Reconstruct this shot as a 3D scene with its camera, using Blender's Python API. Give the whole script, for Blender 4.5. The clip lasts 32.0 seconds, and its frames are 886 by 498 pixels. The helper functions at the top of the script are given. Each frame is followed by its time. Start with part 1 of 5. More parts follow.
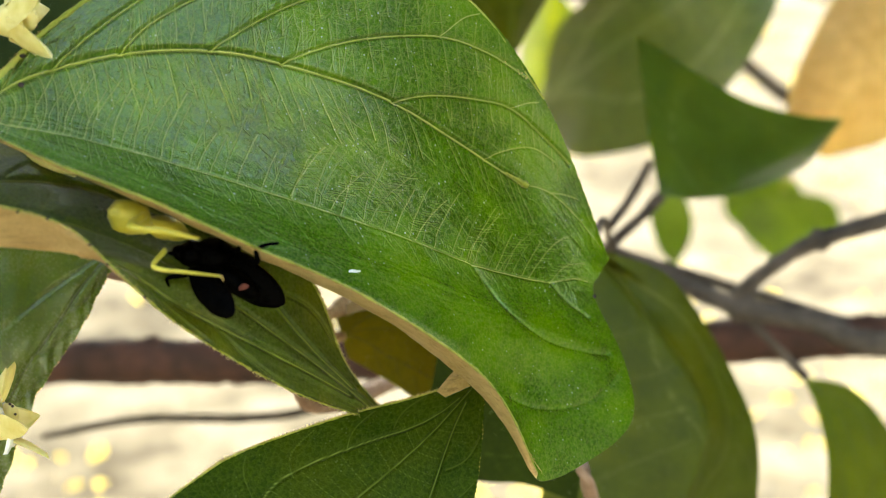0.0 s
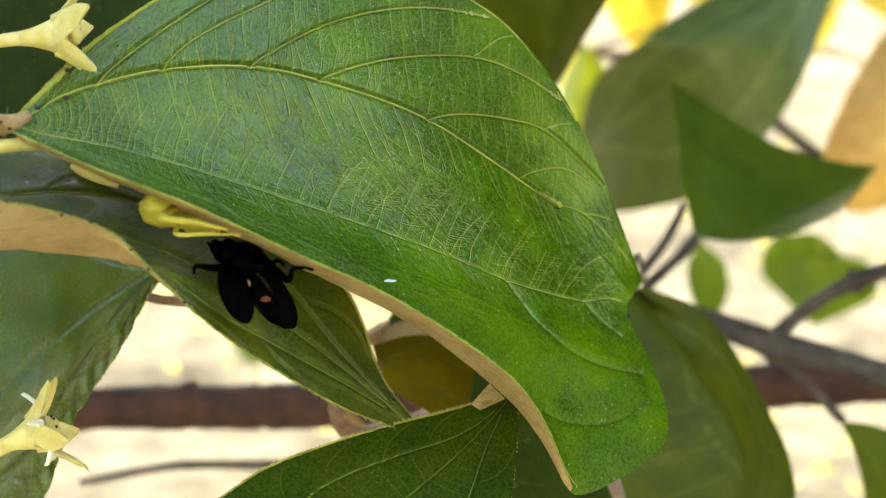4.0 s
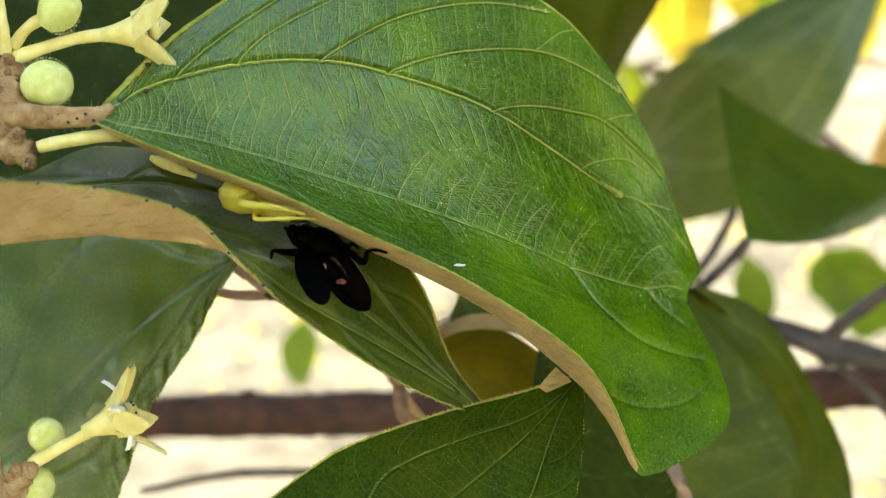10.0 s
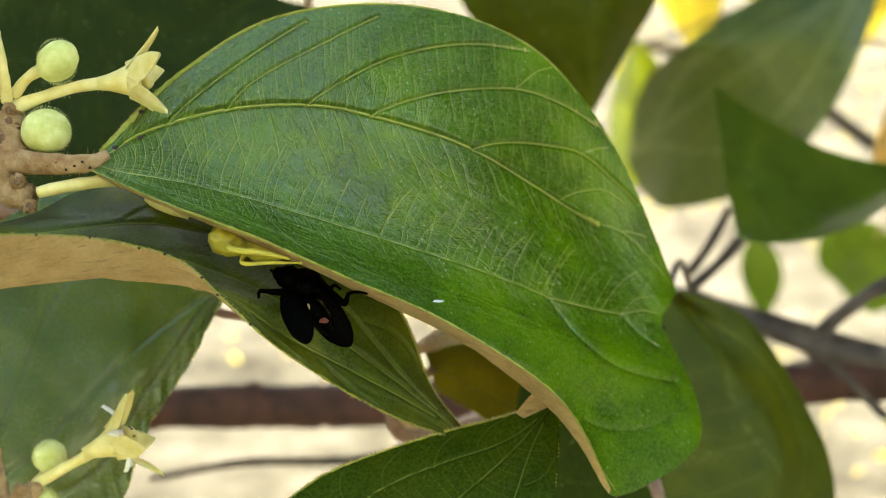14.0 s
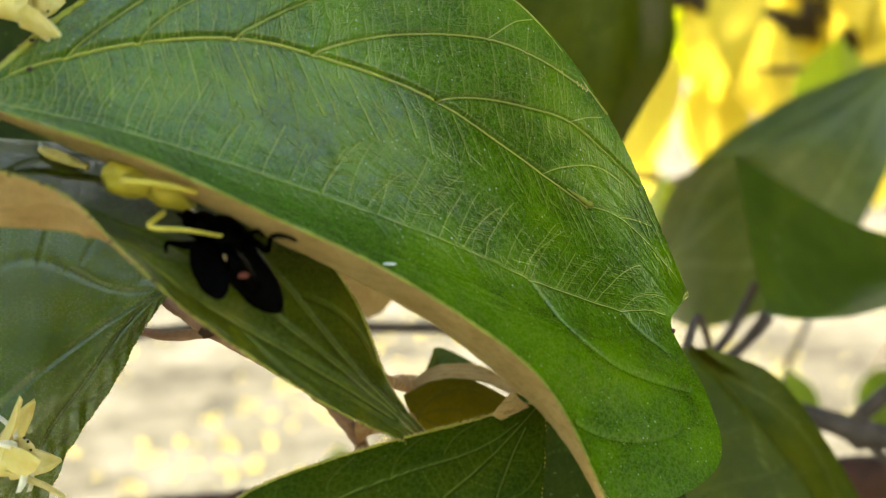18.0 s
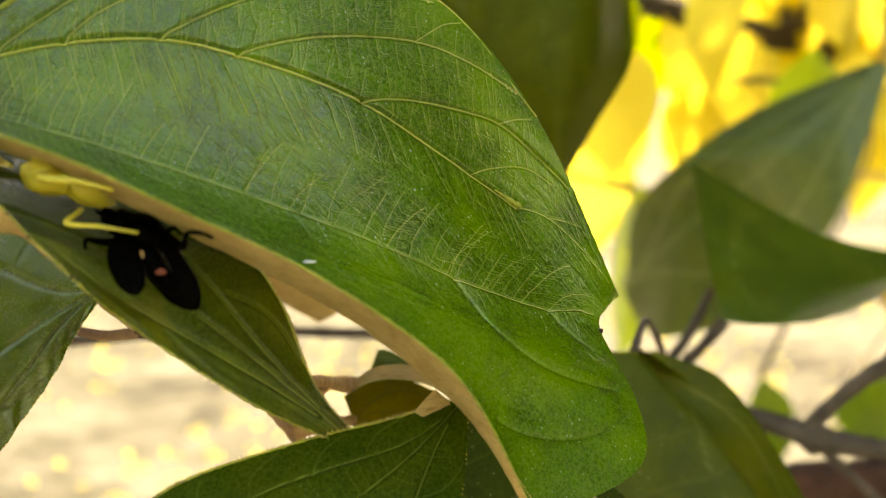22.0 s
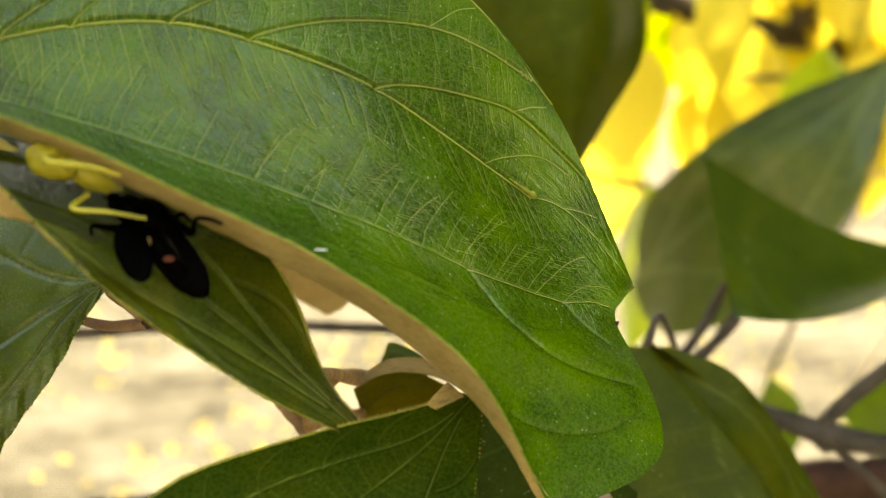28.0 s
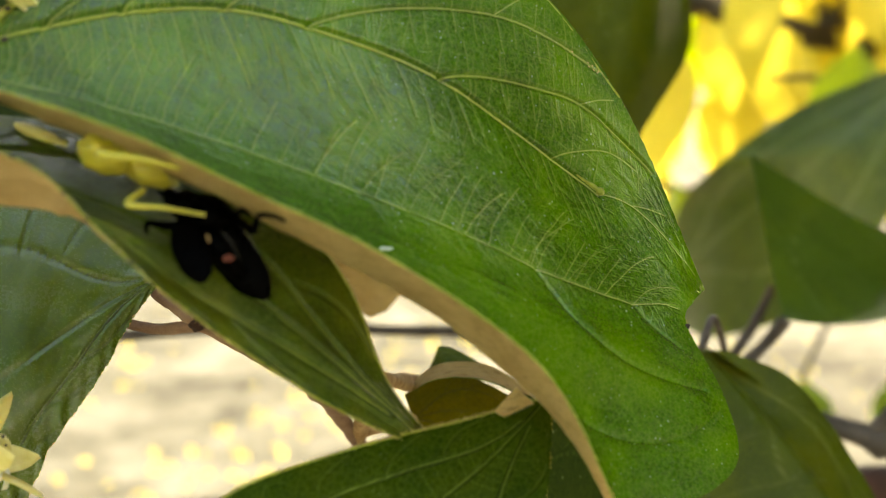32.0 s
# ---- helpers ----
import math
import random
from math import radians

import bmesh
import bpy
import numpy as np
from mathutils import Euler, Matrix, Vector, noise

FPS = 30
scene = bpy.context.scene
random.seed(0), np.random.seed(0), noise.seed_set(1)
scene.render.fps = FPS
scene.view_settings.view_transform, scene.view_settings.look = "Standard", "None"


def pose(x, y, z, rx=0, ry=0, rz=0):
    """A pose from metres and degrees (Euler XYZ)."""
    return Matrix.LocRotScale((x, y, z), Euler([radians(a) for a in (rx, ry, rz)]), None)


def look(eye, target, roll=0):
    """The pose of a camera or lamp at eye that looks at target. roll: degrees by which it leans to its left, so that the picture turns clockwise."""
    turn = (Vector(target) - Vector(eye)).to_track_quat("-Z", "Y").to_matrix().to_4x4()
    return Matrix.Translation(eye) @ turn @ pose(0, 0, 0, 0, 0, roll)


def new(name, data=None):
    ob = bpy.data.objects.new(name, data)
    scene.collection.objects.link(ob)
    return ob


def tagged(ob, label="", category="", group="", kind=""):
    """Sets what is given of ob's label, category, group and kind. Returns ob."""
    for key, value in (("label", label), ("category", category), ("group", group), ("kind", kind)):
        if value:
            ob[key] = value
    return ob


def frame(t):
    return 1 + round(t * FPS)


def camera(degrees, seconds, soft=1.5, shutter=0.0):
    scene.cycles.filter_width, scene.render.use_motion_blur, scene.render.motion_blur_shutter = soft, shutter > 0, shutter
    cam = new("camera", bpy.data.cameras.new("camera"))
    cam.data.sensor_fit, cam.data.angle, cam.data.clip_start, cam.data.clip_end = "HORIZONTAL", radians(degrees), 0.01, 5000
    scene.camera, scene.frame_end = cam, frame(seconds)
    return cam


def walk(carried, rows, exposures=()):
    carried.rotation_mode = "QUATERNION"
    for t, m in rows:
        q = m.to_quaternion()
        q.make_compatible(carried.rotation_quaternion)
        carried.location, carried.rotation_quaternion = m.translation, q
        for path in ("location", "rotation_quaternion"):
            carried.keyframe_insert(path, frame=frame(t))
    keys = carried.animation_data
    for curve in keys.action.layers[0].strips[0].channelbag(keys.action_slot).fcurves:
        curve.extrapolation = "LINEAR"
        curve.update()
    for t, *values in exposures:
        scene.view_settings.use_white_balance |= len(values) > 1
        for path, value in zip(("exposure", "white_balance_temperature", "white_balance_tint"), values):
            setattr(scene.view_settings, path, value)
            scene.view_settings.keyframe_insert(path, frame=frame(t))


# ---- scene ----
cam = camera(31.645, 32.0, 1.0)
cam.data.dof.use_dof = True
cam.data.dof.focus_distance = 0.115
cam.data.dof.aperture_fstop = 48
cam.data.dof.aperture_blades = 0
PATH = [
    (0.0, pose(0.00271, -0.10610, 1.20568, 73.903, -1.309, -2.540)),
    (0.5, pose(0.00551, -0.10840, 1.20337, 74.243, -1.195, -1.316)),
    (1.0, pose(0.00459, -0.10637, 1.20175, 74.713, -1.093, -1.852)),
    (1.5, pose(0.00390, -0.10773, 1.20121, 74.742, -1.037, -1.883)),
    (2.0, pose(0.00465, -0.10882, 1.20306, 74.691, -1.265, -1.962)),
    (2.5, pose(0.00502, -0.10892, 1.20451, 75.100, -1.165, -2.076)),
    (3.0, pose(0.00299, -0.10999, 1.20358, 75.821, -1.028, -2.169)),
    (3.5, pose(0.00293, -0.10944, 1.20264, 76.141, -1.006, -1.368)),
    (5.5, pose(0.00193, -0.10798, 1.20128, 77.783, -0.722, -1.266)),
    (6.0, pose(0.00161, -0.10802, 1.20119, 78.069, -0.682, -1.414)),
    (6.5, pose(0.00093, -0.10832, 1.19944, 78.334, -0.519, -1.144)),
    (7.0, pose(-0.00089, -0.10744, 1.19770, 78.286, -0.430, -0.195)),
    (7.5, pose(0.00049, -0.10879, 1.19953, 78.278, -0.471, -0.333)),
    (8.0, pose(0.00116, -0.11072, 1.20036, 78.418, -0.346, -0.451)),
    (8.5, pose(0.00012, -0.11050, 1.19978, 78.019, -0.215, -0.319)),
    (9.0, pose(-0.00000, -0.11000, 1.20000, 78.000, -0.000, -0.001)),
    (9.5, pose(-0.00022, -0.11141, 1.19981, 77.580, 0.071, 0.159)),
    (10.0, pose(0.00085, -0.11256, 1.20000, 77.378, 0.092, 0.056)),
    (10.5, pose(0.00206, -0.11267, 1.20117, 77.314, 0.089, -0.049)),
    (11.0, pose(0.00247, -0.11235, 1.20148, 77.093, 0.125, -0.059)),
    (11.5, pose(0.00204, -0.11151, 1.20108, 77.008, 0.109, 0.017)),
    (12.0, pose(0.00087, -0.11088, 1.20041, 76.762, 0.107, 0.187)),
    (12.5, pose(-0.00006, -0.11076, 1.19963, 76.468, 0.155, 0.390)),
    (13.0, pose(0.00026, -0.11479, 1.20108, 76.659, 0.224, 0.432)),
    (13.5, pose(0.00331, -0.11601, 1.20621, 76.094, 0.108, 0.679)),
    (14.0, pose(0.00375, -0.11709, 1.20666, 76.059, 0.241, 0.684)),
    (14.5, pose(0.00221, -0.11598, 1.20516, 76.061, 0.397, 0.684)),
    (16.5, pose(0.00314, -0.10832, 1.19599, 78.367, 0.501, 0.669)),
    (17.0, pose(0.00494, -0.10477, 1.19188, 79.516, 0.386, 1.406)),
    (17.5, pose(0.00619, -0.10207, 1.18836, 81.494, 0.943, 1.824)),
    (18.0, pose(0.00844, -0.09921, 1.18758, 82.676, 1.174, 1.783)),
    (18.5, pose(0.01046, -0.09993, 1.18719, 83.249, 1.213, 1.579)),
    (19.0, pose(0.00899, -0.09777, 1.18487, 83.275, 1.381, 2.180)),
    (19.5, pose(0.00738, -0.09487, 1.18272, 83.655, 1.624, 1.815)),
    (20.0, pose(0.01013, -0.09907, 1.18521, 83.355, 1.174, 1.510)),
    (20.5, pose(0.00968, -0.10071, 1.18520, 83.280, 1.213, 1.579)),
    (21.0, pose(0.01349, -0.09975, 1.18796, 83.019, 0.853, 1.395)),
    (21.5, pose(0.01383, -0.10085, 1.18827, 82.964, 0.841, 1.454)),
    (22.0, pose(0.01283, -0.10054, 1.18684, 83.090, 1.008, 1.374)),
    (22.5, pose(0.01211, -0.10013, 1.18598, 82.803, 0.978, 1.442)),
    (23.0, pose(0.01288, -0.10062, 1.18611, 82.912, 1.042, 1.589)),
    (23.5, pose(0.01349, -0.10017, 1.18780, 82.671, 0.745, 1.324)),
    (24.0, pose(0.01415, -0.09975, 1.18835, 82.797, 0.790, 1.315)),
    (24.5, pose(0.01358, -0.09971, 1.18723, 83.000, 0.906, 1.331)),
    (26.5, pose(0.01352, -0.09930, 1.18812, 82.981, 0.596, 0.993)),
    (27.0, pose(0.01297, -0.09827, 1.18740, 83.112, 0.618, 1.139)),
    (27.5, pose(0.01136, -0.09835, 1.18600, 82.932, 0.705, 1.041)),
    (28.0, pose(0.01226, -0.09835, 1.18600, 83.013, 0.741, 1.636)),
    (28.5, pose(0.01195, -0.09753, 1.18657, 82.999, 0.551, 1.377)),
    (29.0, pose(0.01186, -0.09672, 1.18618, 82.990, 0.681, 1.300)),
    (29.5, pose(0.01063, -0.09501, 1.18523, 83.158, 0.773, 1.212)),
    (30.0, pose(0.00786, -0.09406, 1.18297, 83.110, 0.951, 1.133)),
    (30.5, pose(0.00740, -0.09468, 1.18258, 82.545, 0.822, 1.936)),
    (31.0, pose(0.00686, -0.09321, 1.18330, 83.291, 0.956, 1.718)),
    (31.5, pose(0.00728, -0.09242, 1.18466, 83.449, 0.862, 1.577)),
    (32.0, pose(0.00901, -0.09340, 1.18520, 83.118, 0.844, 2.321)),
]
EXPOSURES = [(0.0, 3.73, 10100, 6), (9.0, 3.73, 9700, 6), (12.0, 3.55, 9300, 4), (13.0, 3.25, 9200, 4), (14.0, 3.53, 10100, 4), (14.5, 3.53, 10100, 4), (17.0, 3.13, 9000, 4), (18.0, 3.43, 10300, 4), (20.0, 3.48, 11600, 5), (22.0, 3.47, 16000, 8), (24.0, 3.47, 17000, 8), (27.0, 3.45, 16500, 7), (29.0, 3.43, 13600, 5), (32.0, 3.45, 11800, 4)]
walk(cam, PATH, EXPOSURES)

# ---- light: a bright day, the shrub itself stands in open shade ----
world = bpy.data.worlds.new("world")
scene.world = world
world.use_nodes = True
wn = world.node_tree.nodes
sky = wn.new("ShaderNodeTexSky")
sky.sky_type = "NISHITA"
sky.sun_disc = False
sky.sun_elevation = radians(40)
sky.sun_rotation = radians(35)
wn["Background"].inputs[1].default_value = 0.15
world.node_tree.links.new(sky.outputs[0], wn["Background"].inputs[0])
sun = new("sun", bpy.data.lights.new("sun", "SUN"))
sun.data.energy = 2.0
sun.data.angle = radians(0.5)
sun.data.color = (1.0, 0.95, 0.86)
sun.matrix_world = look((4.5, 6.5, 6.6), (0, 0, 0))


# ---- materials ----
def material(name):
    m = bpy.data.materials.new(name)
    m.use_nodes = True
    return m, m.node_tree.nodes, m.node_tree.links, m.node_tree.nodes["Principled BSDF"]


def ramp(nodes, stops):
    r = nodes.new("ShaderNodeValToRGB")
    while len(r.color_ramp.elements) < len(stops):
        r.color_ramp.elements.new(0.5)
    for e, (p, c) in zip(r.color_ramp.elements, stops):
        e.position, e.color = p, (*c, 1)
    return r


def noise_node(nodes, links, scale, detail=4, rough=0.55, coord="Object"):
    co = nodes.new("ShaderNodeTexCoord")
    n = nodes.new("ShaderNodeTexNoise")
    n.inputs["Scale"].default_value = scale
    n.inputs["Detail"].default_value = detail
    n.inputs["Roughness"].default_value = rough
    links.new(co.outputs[coord], n.inputs["Vector"])
    return n


def bump(nodes, links, height, bsdf, strength, distance):
    b = nodes.new("ShaderNodeBump")
    b.inputs["Strength"].default_value = strength
    b.inputs["Distance"].default_value = distance
    links.new(height, b.inputs["Height"])
    links.new(b.outputs[0], bsdf.inputs["Normal"])
    return b


def leaf_skin(name, dark, light, vein, glow, rough=0.34, through_light=0.32, coarse=260, fine=4200, gloss=0.4, net=1500, pale_net=0.10, relief=0.5, patch=None, depth=0.00006, dust_glint=0.45):
    """Upper side of a leaf: glossy, mottled green, paler along the veins, letting light through."""
    m, n, l, p = material(name)
    big = noise_node(n, l, coarse, 3)
    small = noise_node(n, l, fine, 5, 0.7)
    mixn = n.new("ShaderNodeMath")
    mixn.operation = "MULTIPLY_ADD"
    mixn.inputs[1].default_value = 0.62
    l.new(small.outputs[0], mixn.inputs[0])
    half = n.new("ShaderNodeMath")
    half.operation = "MULTIPLY"
    half.inputs[1].default_value = 0.38
    l.new(big.outputs[0], half.inputs[0])
    l.new(half.outputs[0], mixn.inputs[2])
    tone = ramp(n, [(0.40, dark), (0.60, light)])
    l.new(mixn.outputs[0], tone.inputs[0])
    if patch:
        wide = noise_node(n, l, 95, 4, 0.6)
        where = ramp(n, [(0.50, (0, 0, 0)), (0.62, (0.8, 0.8, 0.8))])
        l.new(wide.outputs[0], where.inputs[0])
        skin = n.new("ShaderNodeMix")
        skin.data_type = "RGBA"
        l.new(where.outputs[0], skin.inputs[0])
        l.new(tone.outputs[0], skin.inputs[6])
        skin.inputs[7].default_value = (*patch, 1)
        tone_out = skin.outputs[2]
    else:
        tone_out = tone.outputs[0]
    at = n.new("ShaderNodeAttribute")
    at.attribute_name = "vein"
    # the net of finest veins between the raised ones
    cc = n.new("ShaderNodeTexCoord")
    wob = n.new("ShaderNodeMixRGB")
    wob.blend_type = "LINEAR_LIGHT"
    wob.inputs[0].default_value = 0.0004
    l.new(cc.outputs["Object"], wob.inputs[1])
    l.new(small.outputs[1], wob.inputs[2])
    cells = n.new("ShaderNodeTexVoronoi")
    cells.feature = "DISTANCE_TO_EDGE"
    cells.inputs["Scale"].default_value = net
    l.new(wob.outputs[0], cells.inputs["Vector"])
    cr = ramp(n, [(0.0, (pale_net,) * 3), (0.13, (0, 0, 0))])
    l.new(cells.outputs["Distance"], cr.inputs[0])
    both = n.new("ShaderNodeMath")
    both.operation = "MAXIMUM"
    l.new(at.outputs["Fac"], both.inputs[0])
    l.new(cr.outputs[0], both.inputs[1])
    mix = n.new("ShaderNodeMix")
    mix.data_type = "RGBA"
    l.new(both.outputs[0], mix.inputs[0])
    l.new(tone_out, mix.inputs[6])
    mix.inputs[7].default_value = (*vein, 1)
    # scattered pale scars and dust, with tiny glints painted as the same dots
    co = n.new("ShaderNodeTexCoord")
    vor = n.new("ShaderNodeTexVoronoi")
    vor.inputs["Scale"].default_value = 1500
    l.new(co.outputs["Object"], vor.inputs["Vector"])
    sr = ramp(n, [(0.05, (dust_glint, dust_glint, dust_glint)), (0.10, (0, 0, 0))])
    far = n.new("ShaderNodeMath")
    far.operation = "SUBTRACT"
    l.new(vor.outputs["Distance"], far.inputs[0])
    spread = ramp(n, [(0.5, (-0.2,) * 3), (0.68, (0.07,) * 3)])
    l.new(big.outputs[0], spread.inputs[0])
    l.new(spread.outputs[0], far.inputs[1])
    l.new(far.outputs[0], sr.inputs[0])
    mix2 = n.new("ShaderNodeMix")
    mix2.data_type = "RGBA"
    l.new(sr.outputs[0], mix2.inputs[0])
    l.new(mix.outputs[2], mix2.inputs[6])
    mix2.inputs[7].default_value = (0.50, 0.58, 0.40, 1)
    l.new(mix2.outputs[2], p.inputs["Base Color"])
    rr = ramp(n, [(0.3, (rough - 0.07,) * 3), (0.7, (rough + 0.10,) * 3)])
    l.new(mixn.outputs[0], rr.inputs[0])
    l.new(rr.outputs[0], p.inputs["Roughness"])
    p.inputs["Specular IOR Level"].default_value = gloss
    p.inputs["IOR"].default_value = 1.48
    hh = n.new("ShaderNodeMath")
    hh.operation = "MULTIPLY_ADD"
    hh.inputs[1].default_value = -0.5 / pale_net
    l.new(cr.outputs[0], hh.inputs[0])
    grain = n.new("ShaderNodeMath")
    grain.operation = "MULTIPLY"
    grain.inputs[1].default_value = 0.35
    l.new(small.outputs[0], grain.inputs[0])
    l.new(grain.outputs[0], hh.inputs[2])
    bump(n, l, hh.outputs[0], p, relief, depth)
    tr = n.new("ShaderNodeBsdfTranslucent")
    gl = ramp(n, [(0.3, tuple(0.6 * g for g in glow)), (0.7, tuple(1.15 * g for g in glow))])
    l.new(mixn.outputs[0], gl.inputs[0])
    mix3 = n.new("ShaderNodeMix")
    mix3.data_type = "RGBA"
    l.new(at.outputs["Fac"], mix3.inputs[0])
    l.new(gl.outputs[0], mix3.inputs[6])
    mix3.inputs[7].default_value = (*(min(1, 1.3 * v + 0.05) for v in vein), 1)
    l.new(mix3.outputs[2], tr.inputs[0])
    mx = n.new("ShaderNodeMixShader")
    mx.inputs[0].default_value = through_light
    l.new(p.outputs[0], mx.inputs[1])
    l.new(tr.outputs[0], mx.inputs[2])
    l.new(mx.outputs[0], n["Material Output"].inputs[0])
    return m


def felt(name, dark, light, glow, through_light=0.3):
    """Underside of a leaf: matt felted hairs, mottled, with brown streaks along the hidden veins and fine dark specks."""
    m, n, l, p = material(name)
    big = noise_node(n, l, 260, 5, 0.65)
    small = noise_node(n, l, 5200, 4, 0.8)
    sum_ = n.new("ShaderNodeMath")
    sum_.operation = "MULTIPLY_ADD"
    sum_.inputs[1].default_value = 0.4
    l.new(small.outputs[0], sum_.inputs[0])
    half = n.new("ShaderNodeMath")
    half.operation = "MULTIPLY"
    half.inputs[1].default_value = 0.6
    l.new(big.outputs[0], half.inputs[0])
    l.new(half.outputs[0], sum_.inputs[2])
    tone = ramp(n, [(0.38, dark), (0.62, light)])
    l.new(sum_.outputs[0], tone.inputs[0])
    co = n.new("ShaderNodeTexCoord")
    turn = n.new("ShaderNodeMapping")
    turn.inputs["Rotation"].default_value = (0.3, 0.5, 0.4)
    turn.inputs["Scale"].default_value = (500, 2600, 2600)
    l.new(co.outputs["Object"], turn.inputs["Vector"])
    streak = n.new("ShaderNodeTexNoise")
    streak.inputs["Scale"].default_value = 1.0
    streak.inputs["Detail"].default_value = 3
    l.new(turn.outputs[0], streak.inputs["Vector"])
    where = ramp(n, [(0.56, (0, 0, 0)), (0.70, (0.55, 0.55, 0.55))])
    l.new(streak.outputs[0], where.inputs[0])
    mix = n.new("ShaderNodeMix")
    mix.data_type = "RGBA"
    l.new(where.outputs[0], mix.inputs[0])
    l.new(tone.outputs[0], mix.inputs[6])
    mix.inputs[7].default_value = (0.62 * dark[0], 0.50 * dark[1], 0.42 * dark[2], 1)
    l.new(mix.outputs[2], p.inputs["Base Color"])
    p.inputs["Roughness"].default_value = 0.9
    p.inputs["Specular IOR Level"].default_value = 0.15
    p.inputs["Sheen Weight"].default_value = 0.06
    bump(n, l, small.outputs[0], p, 0.6, 0.0002)
    tr = n.new("ShaderNodeBsdfTranslucent")
    warm = n.new("ShaderNodeMixRGB")
    warm.blend_type = "MULTIPLY"
    warm.inputs[0].default_value = 1.0
    l.new(mix.outputs[2], warm.inputs[1])
    warm.inputs[2].default_value = (*(min(1, 1.25 * g / max(glow)) for g in glow), 1)
    l.new(warm.outputs[0], tr.inputs[0])
    mx = n.new("ShaderNodeMixShader")
    mx.inputs[0].default_value = through_light
    l.new(p.outputs[0], mx.inputs[1])
    l.new(tr.outputs[0], mx.inputs[2])
    l.new(mx.outputs[0], n["Material Output"].inputs[0])
    return m


def plain(name, dark, light, rough, scale, relief=0.4, depth=0.0002, spec=0.4, subsurface=0.0, detail=5):
    m, n, l, p = material(name)
    big = noise_node(n, l, scale, detail)
    tone = ramp(n, [(0.32, dark), (0.68, light)])
    l.new(big.outputs[0], tone.inputs[0])
    l.new(tone.outputs[0], p.inputs["Base Color"])
    p.inputs["Roughness"].default_value = rough
    p.inputs["Specular IOR Level"].default_value = spec
    fine = noise_node(n, l, scale * 5, 4, 0.7)
    bump(n, l, fine.outputs[0], p, relief, depth)
    if subsurface:
        p.inputs["Subsurface Weight"].default_value = subsurface
        p.inputs["Subsurface Radius"].default_value = (0.002, 0.0015, 0.0006)
        p.inputs["Subsurface Scale"].default_value = 0.5
    return m


GREEN = leaf_skin("leaf_green", (0.010, 0.060, 0.002), (0.030, 0.116, 0.003), (0.48, 0.54, 0.12), (0.28, 0.54, 0.004), 0.15, 0.13, fine=3600, gloss=0.66, net=2600, pale_net=0.15, relief=0.4, patch=(0.062, 0.165, 0.002), depth=0.00004)
GREEN_WAX = leaf_skin("leaf_waxy_green", (0.024, 0.076, 0.006), (0.058, 0.122, 0.012), (0.05, 0.085, 0.012), (0.28, 0.44, 0.008), 0.24, 0.26, gloss=0.9, net=1500, pale_net=0.08, relief=0.3, patch=(0.066, 0.115, 0.008), dust_glint=0.3)
GREEN_NET = leaf_skin("leaf_green_netted", (0.014, 0.044, 0.002), (0.044, 0.086, 0.003), (0.20, 0.25, 0.05), (0.24, 0.33, 0.004), 0.30, 0.10, gloss=0.42, net=2300, pale_net=0.14, relief=0.45, patch=(0.125, 0.138, 0.008), dust_glint=0.1)
OLIVE = leaf_skin("leaf_olive", (0.03, 0.07, 0.008), (0.07, 0.12, 0.012), (0.09, 0.14, 0.02), (0.38, 0.50, 0.02), 0.45, 0.4, gloss=0.15)
# darker copy of the leaf green: the shade under the big leaf is in the colour
GREEN_SHADED = leaf_skin("leaf_green_shaded", (0.008, 0.027, 0.001), (0.023, 0.052, 0.002), (0.16, 0.22, 0.05), (0.16, 0.24, 0.003), 0.45, 0.05, gloss=0.06, net=2400, pale_net=0.12, relief=0.5, patch=(0.026, 0.046, 0.001), dust_glint=0.06)
OLIVE_WARM = leaf_skin("leaf_olive_yellow", (0.060, 0.075, 0.006), (0.12, 0.125, 0.010), (0.12, 0.13, 0.02), (0.50, 0.48, 0.02), 0.5, 0.4, gloss=0.1)
OLIVE_DARK = leaf_skin("leaf_olive_dark", (0.020, 0.036, 0.002), (0.046, 0.068, 0.003), (0.10, 0.12, 0.02), (0.26, 0.33, 0.004), 0.40, 0.14, gloss=0.16, patch=(0.062, 0.072, 0.003))
OLIVE_SHADE = leaf_skin("leaf_olive_shaded", (0.020, 0.042, 0.003), (0.045, 0.070, 0.004), (0.09, 0.12, 0.02), (0.26, 0.34, 0.006), 0.45, 0.22, gloss=0.1, patch=(0.06, 0.075, 0.004))
BACKLEAF = leaf_skin("leaf_olive_glossy", (0.016, 0.052, 0.005), (0.040, 0.092, 0.009), (0.16, 0.22, 0.06), (0.28, 0.40, 0.008), 0.32, 0.20, gloss=0.6, net=1300, relief=0.2, patch=(0.05, 0.090, 0.004))
# green with the shade of rear and unseen leaves put into its colour
DEEP_SHADE = leaf_skin("leaf_shade_green", (0.009, 0.021, 0.003), (0.02, 0.038, 0.005), (0.04, 0.07, 0.01), (0.15, 0.22, 0.01), 0.5, 0.08, gloss=0.08)
YELLOW = leaf_skin("leaf_yellow", (0.56, 0.44, 0.05), (0.76, 0.64, 0.12), (0.6, 0.5, 0.1), (0.95, 0.80, 0.14), 0.5, 0.55, 40, 400, gloss=0.2)
LIME = leaf_skin("leaf_lime", (0.10, 0.17, 0.015), (0.19, 0.27, 0.03), (0.3, 0.36, 0.08), (0.45, 0.60, 0.03), 0.45, 0.42, 120, 900)
BUFF = felt("leaf_underside_buff", (0.58, 0.37, 0.15), (0.84, 0.63, 0.33), (0.90, 0.66, 0.26), 0.44)
